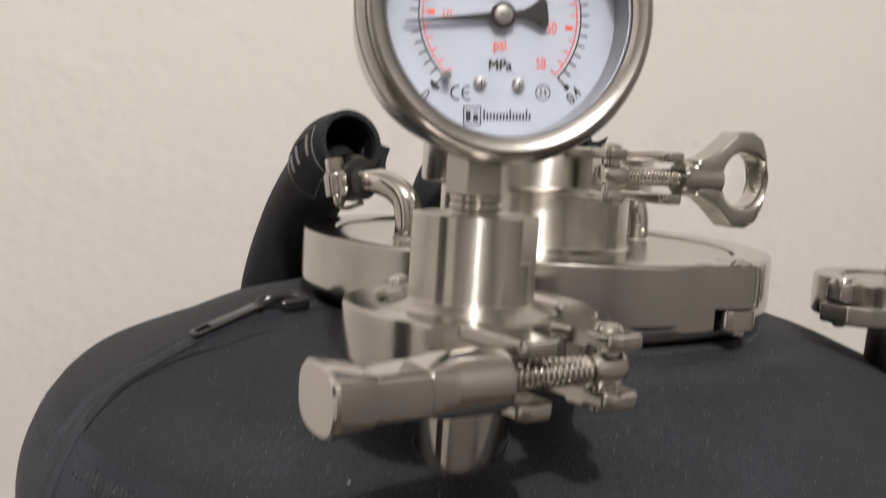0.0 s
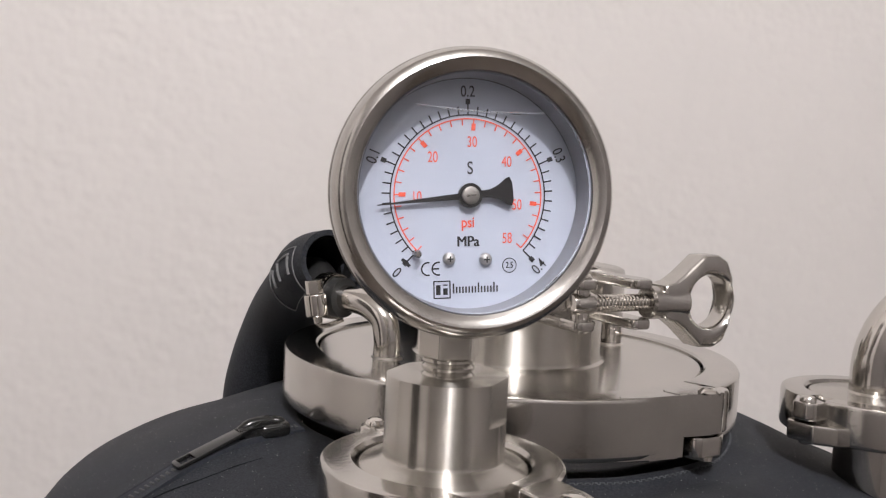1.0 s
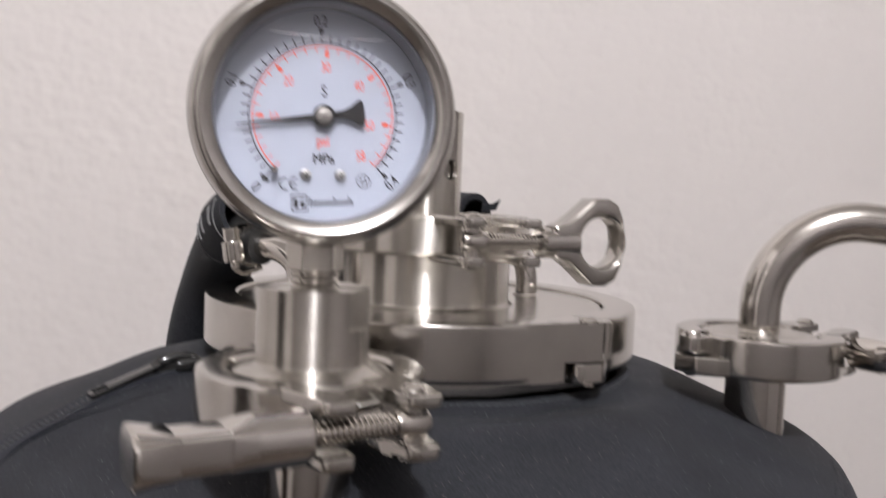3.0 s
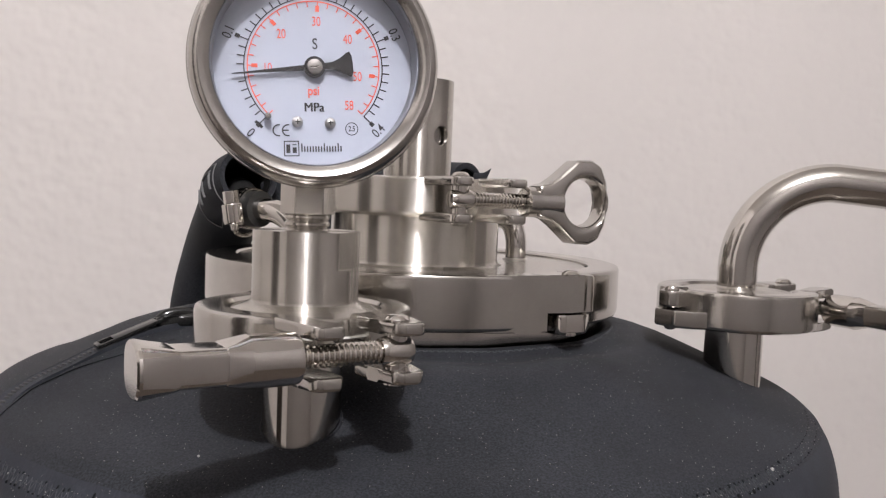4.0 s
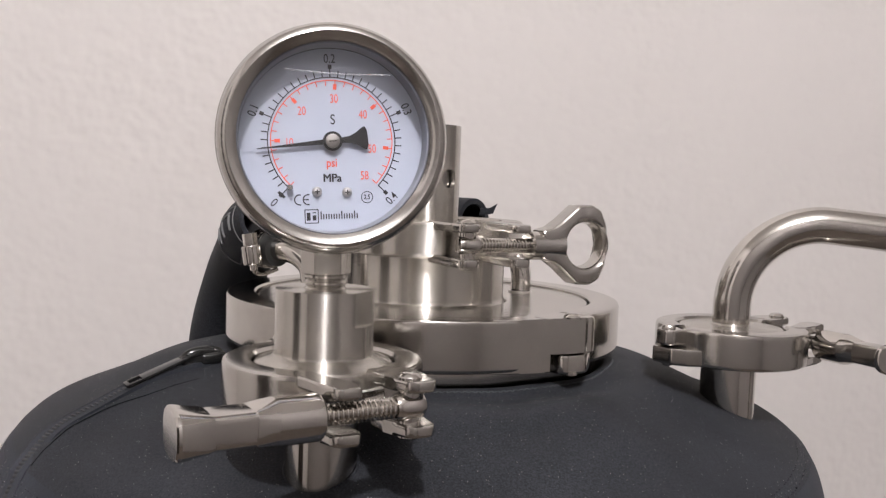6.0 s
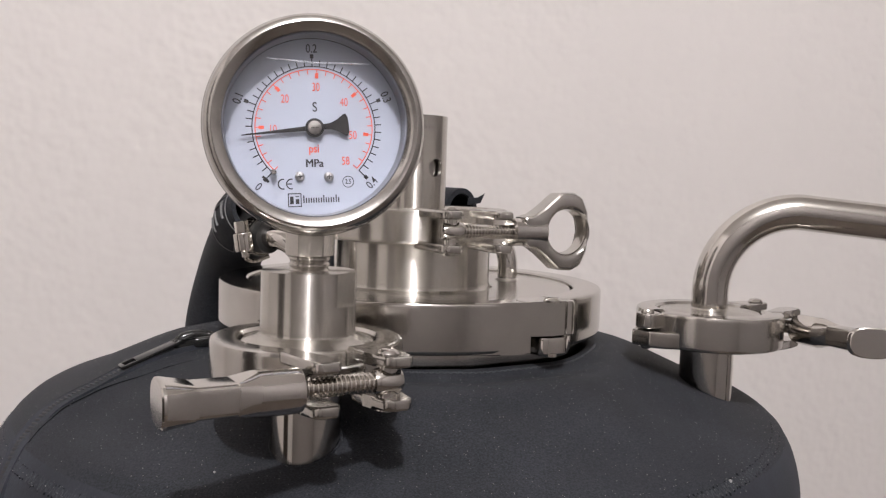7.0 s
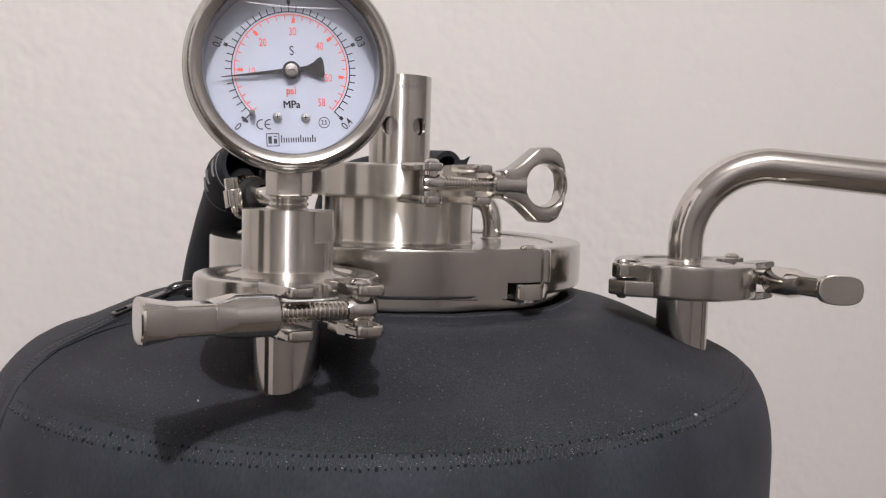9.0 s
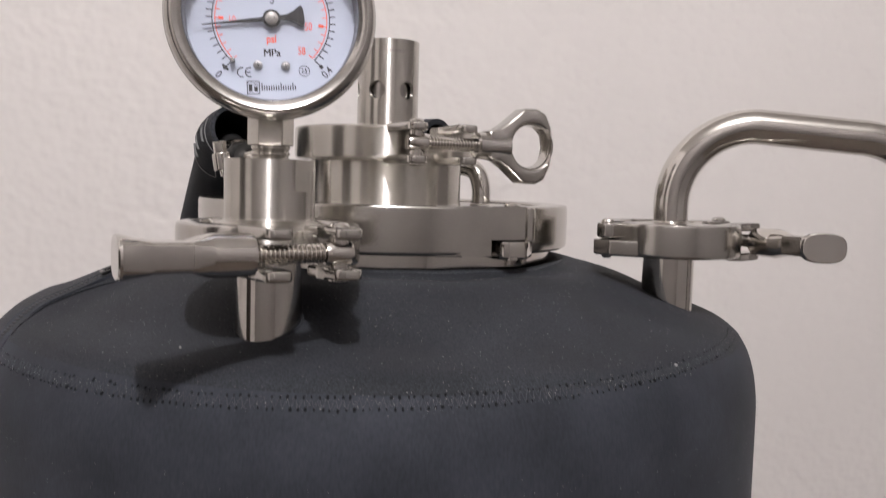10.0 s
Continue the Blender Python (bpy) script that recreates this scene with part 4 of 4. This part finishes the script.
    nd = part("needle", bm, needle_black, g, "black needle with a flared tail", m=N)
    part("hub_cap", lathe([(0, h1 + 0.0010), (0.0019, h1 + 0.0010), (0.0023, h1 + 0.0008), (0.0024, h1), (0, h1)], 32), hub_steel, nd, "round metal hub cap")
    part("hub_slot", box(-0.0013, 0.0013, -0.00022, 0.00022, h1 + 0.0007, h1 + 0.00104), dark_steel, nd)
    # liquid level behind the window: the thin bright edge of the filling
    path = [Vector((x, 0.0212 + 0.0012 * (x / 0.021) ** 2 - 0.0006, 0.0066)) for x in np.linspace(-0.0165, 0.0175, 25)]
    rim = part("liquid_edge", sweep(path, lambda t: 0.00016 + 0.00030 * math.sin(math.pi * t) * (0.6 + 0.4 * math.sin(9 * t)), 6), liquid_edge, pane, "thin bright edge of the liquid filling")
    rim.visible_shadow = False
    # stem, hex and adapter
    S = Matrix.Translation(PORT)
    part("hex_stem", prism(hexagon(0.0153, 12), 1.0230, 1.0345, 0.0006), machined, g, "square-edged hex stem of brushed steel", m=S)
    part("thread", threaded(0.0074, 1.0165, 1.0235, 0.0023, 0.0008, 32), machined, g, m=S)
    prof = [(0.0060, 1.0060), (0.01718, 1.0060), (0.0172, 0.9962), (0.0175, 0.9952), (0.0185, 0.9946), (0.0236, 0.9926), (0.0246, 0.9912), (0.0248, 0.9868), (0.0060, 0.9868)]
    ad = part("adapter", lathe(prof, 96, True), machined, g, "round machined pipe adapter with a flat wrench face", m=S)
    ring = []
    for k in range(96):
        a = radians(k * 3.75)
        r = 0.0172
        for flat in (-24, 156):
            reach = math.cos(a - radians(flat))
            if reach > 0.5:
                r = min(r, 0.0158 / reach)
        ring.append((r * math.cos(a), r * math.sin(a)))
    part("wrench_collar", prism(ring, 1.0056, 1.0178, 0.0003, steps=2), machined, ad, "turned collar with two milled flats")
    part("gasket", lathe([(0.012, 0.9863), (0.0256, 0.9863), (0.0256, 0.9867), (0.012, 0.9867)], 48, True), gasket_white, ad)
    return g


gauge()


# ---- bent pipe ----
def bent_pipe():
    p = thing("blow_off_pipe", Matrix(), "polished bent stainless steel pipe clamped on a tank port", "pipe")
    c = CANE
    up, R, ax = 1.0429, 0.040, Vector((0.995, -0.10, 0)).normalized()
    pts = [Vector((c.x, c.y, 0.9870)), Vector((c.x, c.y, 0.9960))]
    zc = up - R
    for k in range(0, 19):
        a = radians(5 * k)
        q = Vector((c.x, c.y, zc)) + ax * (R - R * math.cos(a)) + Vector((0, 0, R * math.sin(a)))
        pts.append(q)
    straight = 0.047
    e = pts[-1] + ax * straight + Vector((0, 0, -0.0042))
    pts += [pts[-1] + ax * straight * k / 4 + Vector((0, 0, -0.0042 * k / 4)) for k in range(1, 5)]
    for k in range(1, 19):
        a = radians(5 * k)
        pts.append(e + ax * R * math.sin(a) + Vector((0, 0, -R + R * math.cos(a))))
    pts += [pts[-1] + Vector((0, 0, -0.03 * k)) for k in range(1, 5)]
    part("pipe", sweep(pts, 0.0087, 40), polished, p, "mirror-polished bent pipe")
    prof = [(0.0084, 0.9950), (0.0094, 0.9938), (0.0236, 0.9930), (0.0246, 0.9918), (0.0248, 0.9868), (0.0084, 0.9868)]
    part("flange", lathe(prof, 64, True), machined, p, "flange at the foot of the pipe", m=Matrix.Translation(c))
    return p


bent_pipe()


# ---- hose sleeves and hose clamp ----
def sleeves():
    a = thing("hose_sleeve", Matrix(), "black neoprene hose sleeve with an open end and grey print", "hose sleeve", "hose sleeves")
    path = smooth_path([(-0.0800, -0.0130, 1.0355), (-0.0906, 0.0035, 1.0306), (-0.0998, 0.0310, 1.0180), (-0.1148, 0.0650, 0.9960), (-0.1292, 0.0890, 0.9592), (-0.1330, 0.0955, 0.9310)], 10)
    girth = lambda t: 0.0143 + 0.0040 * min(t * 1.4, 1)
    part("sleeve", sweep(path, girth, 40, wall=0.0024), neoprene, a, "thick black foam sleeve", sharp=60)
    # near-black tube just within the sleeve wall
    lining = path[1:]
    part("lining", sweep(lining, lambda t: girth(t) - 0.0025, 32, wall=0.0006), sleeve_inner, a, sharp=60)
    # grey printed frame and marks on the sleeve
    def skin(i, turn_deg):
        d = (path[i + 1] - path[i - 1]).normalized()
        w = Vector((-0.50, -0.80, -0.15))
        u = (w - d * w.dot(d)).normalized()
        v = d.cross(u)
        r = girth(i / (len(path) - 1)) + 0.0002
        return path[i] + u * r * math.cos(radians(turn_deg)) + v * r * math.sin(radians(turn_deg))
    for name, pts in (("print_line", [skin(4, k) for k in range(-45, 50, 10)]), ("print_line", [skin(16, k) for k in range(-45, 50, 10)]),
                      ("print_line", [skin(i, -45) for i in range(4, 17)]), ("print_line", [skin(i, 45) for i in range(4, 17)]),
                      ("print_bar", [skin(6, k) for k in range(0, 34, 6)]), ("print_bar", [skin(10, k) for k in range(0, 34, 6)]),
                      ("print_bar", [skin(i, 34) for i in range(6, 11)]), ("print_bar", [skin(13, k) for k in range(0, 34, 6)])):
        part(name, sweep(pts, 0.0004 if name == "print_line" else 0.0009, 6, squash=0.5), grey_print, a)
    flap = [(-0.0760, 1.0245), (-0.0645, 1.0215), (-0.0670, 1.0265), (-0.0645, 1.0345), (-0.0690, 1.0350), (-0.0705, 1.0412), (-0.0732, 1.0350), (-0.0775, 1.0330)]
    part("torn_flap", prism(flap, -0.0035, -0.0010, 0.0006, m=FRONT), neoprene, a, "torn pointed flap at the open end")
    b = thing("hose_sleeve", Matrix(), "black neoprene hose sleeve behind the lid port", "hose sleeve", "hose sleeves")
    path = smooth_path([(0.0260, 0.0500, 1.0345), (0.0110, 0.0620, 1.0345), (-0.0150, 0.0660, 1.0320), (-0.0350, 0.0670, 1.0255), (-0.0425, 0.0680, 1.0120), (-0.0450, 0.0760, 0.9950)], 10)
    part("sleeve", sweep(path, 0.0145, 40, wall=0.0032), neoprene, b, "thick black foam sleeve", sharp=60)
    part("lining", sweep(path[1:], 0.0112, 32, wall=0.0006), sleeve_inner, b, sharp=60)
    bm = prism([(0, 0), (0.010, 0.002), (0.013, 0.010), (0.008, 0.006), (0.001, 0.006)], -0.0015, 0.0015, 0.0004, m=Matrix.Translation((0.0290, 0.050, 1.0390)) @ Matrix.Rotation(radians(90), 4, "X") @ Matrix.Diagonal((0.8, 0.75, 1, 1)))
    part("strap_tip", bm, neoprene, b, "pointed strap tip")
    # worm-drive hose clamp on the bent pipe
    h = thing("hose_clamp", Matrix(), "steel worm-drive hose clamp on a black hose", "hose clamp")
    d = Vector((-0.0100, 0.0080, 0.0)).normalized()
    base = Vector((-0.0760, -0.0150, 1.0207))
    q = d.to_track_quat("Z", "Y").to_matrix().to_4x4()
    M = Matrix.Translation(base) @ q
    part("hose", sweep(smooth_path([base - d * 0.004, base + d * 0.008, (-0.0878, 0.0040, 1.0262), (-0.0920, 0.0140, 1.0265), (-0.0978, 0.0270, 1.0195)], 8), 0.0086, 28), rubber, h, "black rubber hose end")
    part("band", lathe([(0.0089, 0.0005), (0.0098, 0.0005), (0.0098, 0.0085), (0.0089, 0.0085)], 40, True), polished, h, "steel clamp band", m=M)
    bands = bmesh.new()
    for k in range(26):
        mm = M @ Matrix.Rotation(radians(k * 13.8), 4, "Z") @ Matrix.Translation((0.0098, 0, 0.0045))
        box(-0.0002, 0.0003, -0.0006, 0.0006, -0.0022, 0.0022, bm=bands, m=mm)
    part("worm_slots", bands, dark_steel, h)
    screw = Matrix.Translation((-0.0832, -0.0258, 1.0135)) @ Matrix.Rotation(radians(-9), 4, "Y")
    s = part("screw_housing", lathe([(0, 0), (0.0044, 0.0002), (0.0048, 0.0010), (0.0048, 0.0088), (0.0044, 0.0094), (0, 0.0094)], 28), polished, h, "round worm screw housing", m=screw)
    part("screw_head", prism(hexagon(0.0066), 0.0094, 0.0155, 0.0005), polished, s, "hex screw head")
    part("screw_tail", lathe([(0, -0.003), (0.0018, -0.0028), (0.0020, 0), (0, 0)], 20), polished, s)
    sweep_band = smooth_path([(-0.0835, -0.0235, 1.0130), (-0.0835, -0.0200, 1.0090), (-0.0800, -0.0150, 1.0080), (-0.0740, -0.0120, 1.0105)], 8)
    part("band_tail", sweep(sweep_band, 0.0011, 8), polished, h)


sleeves()
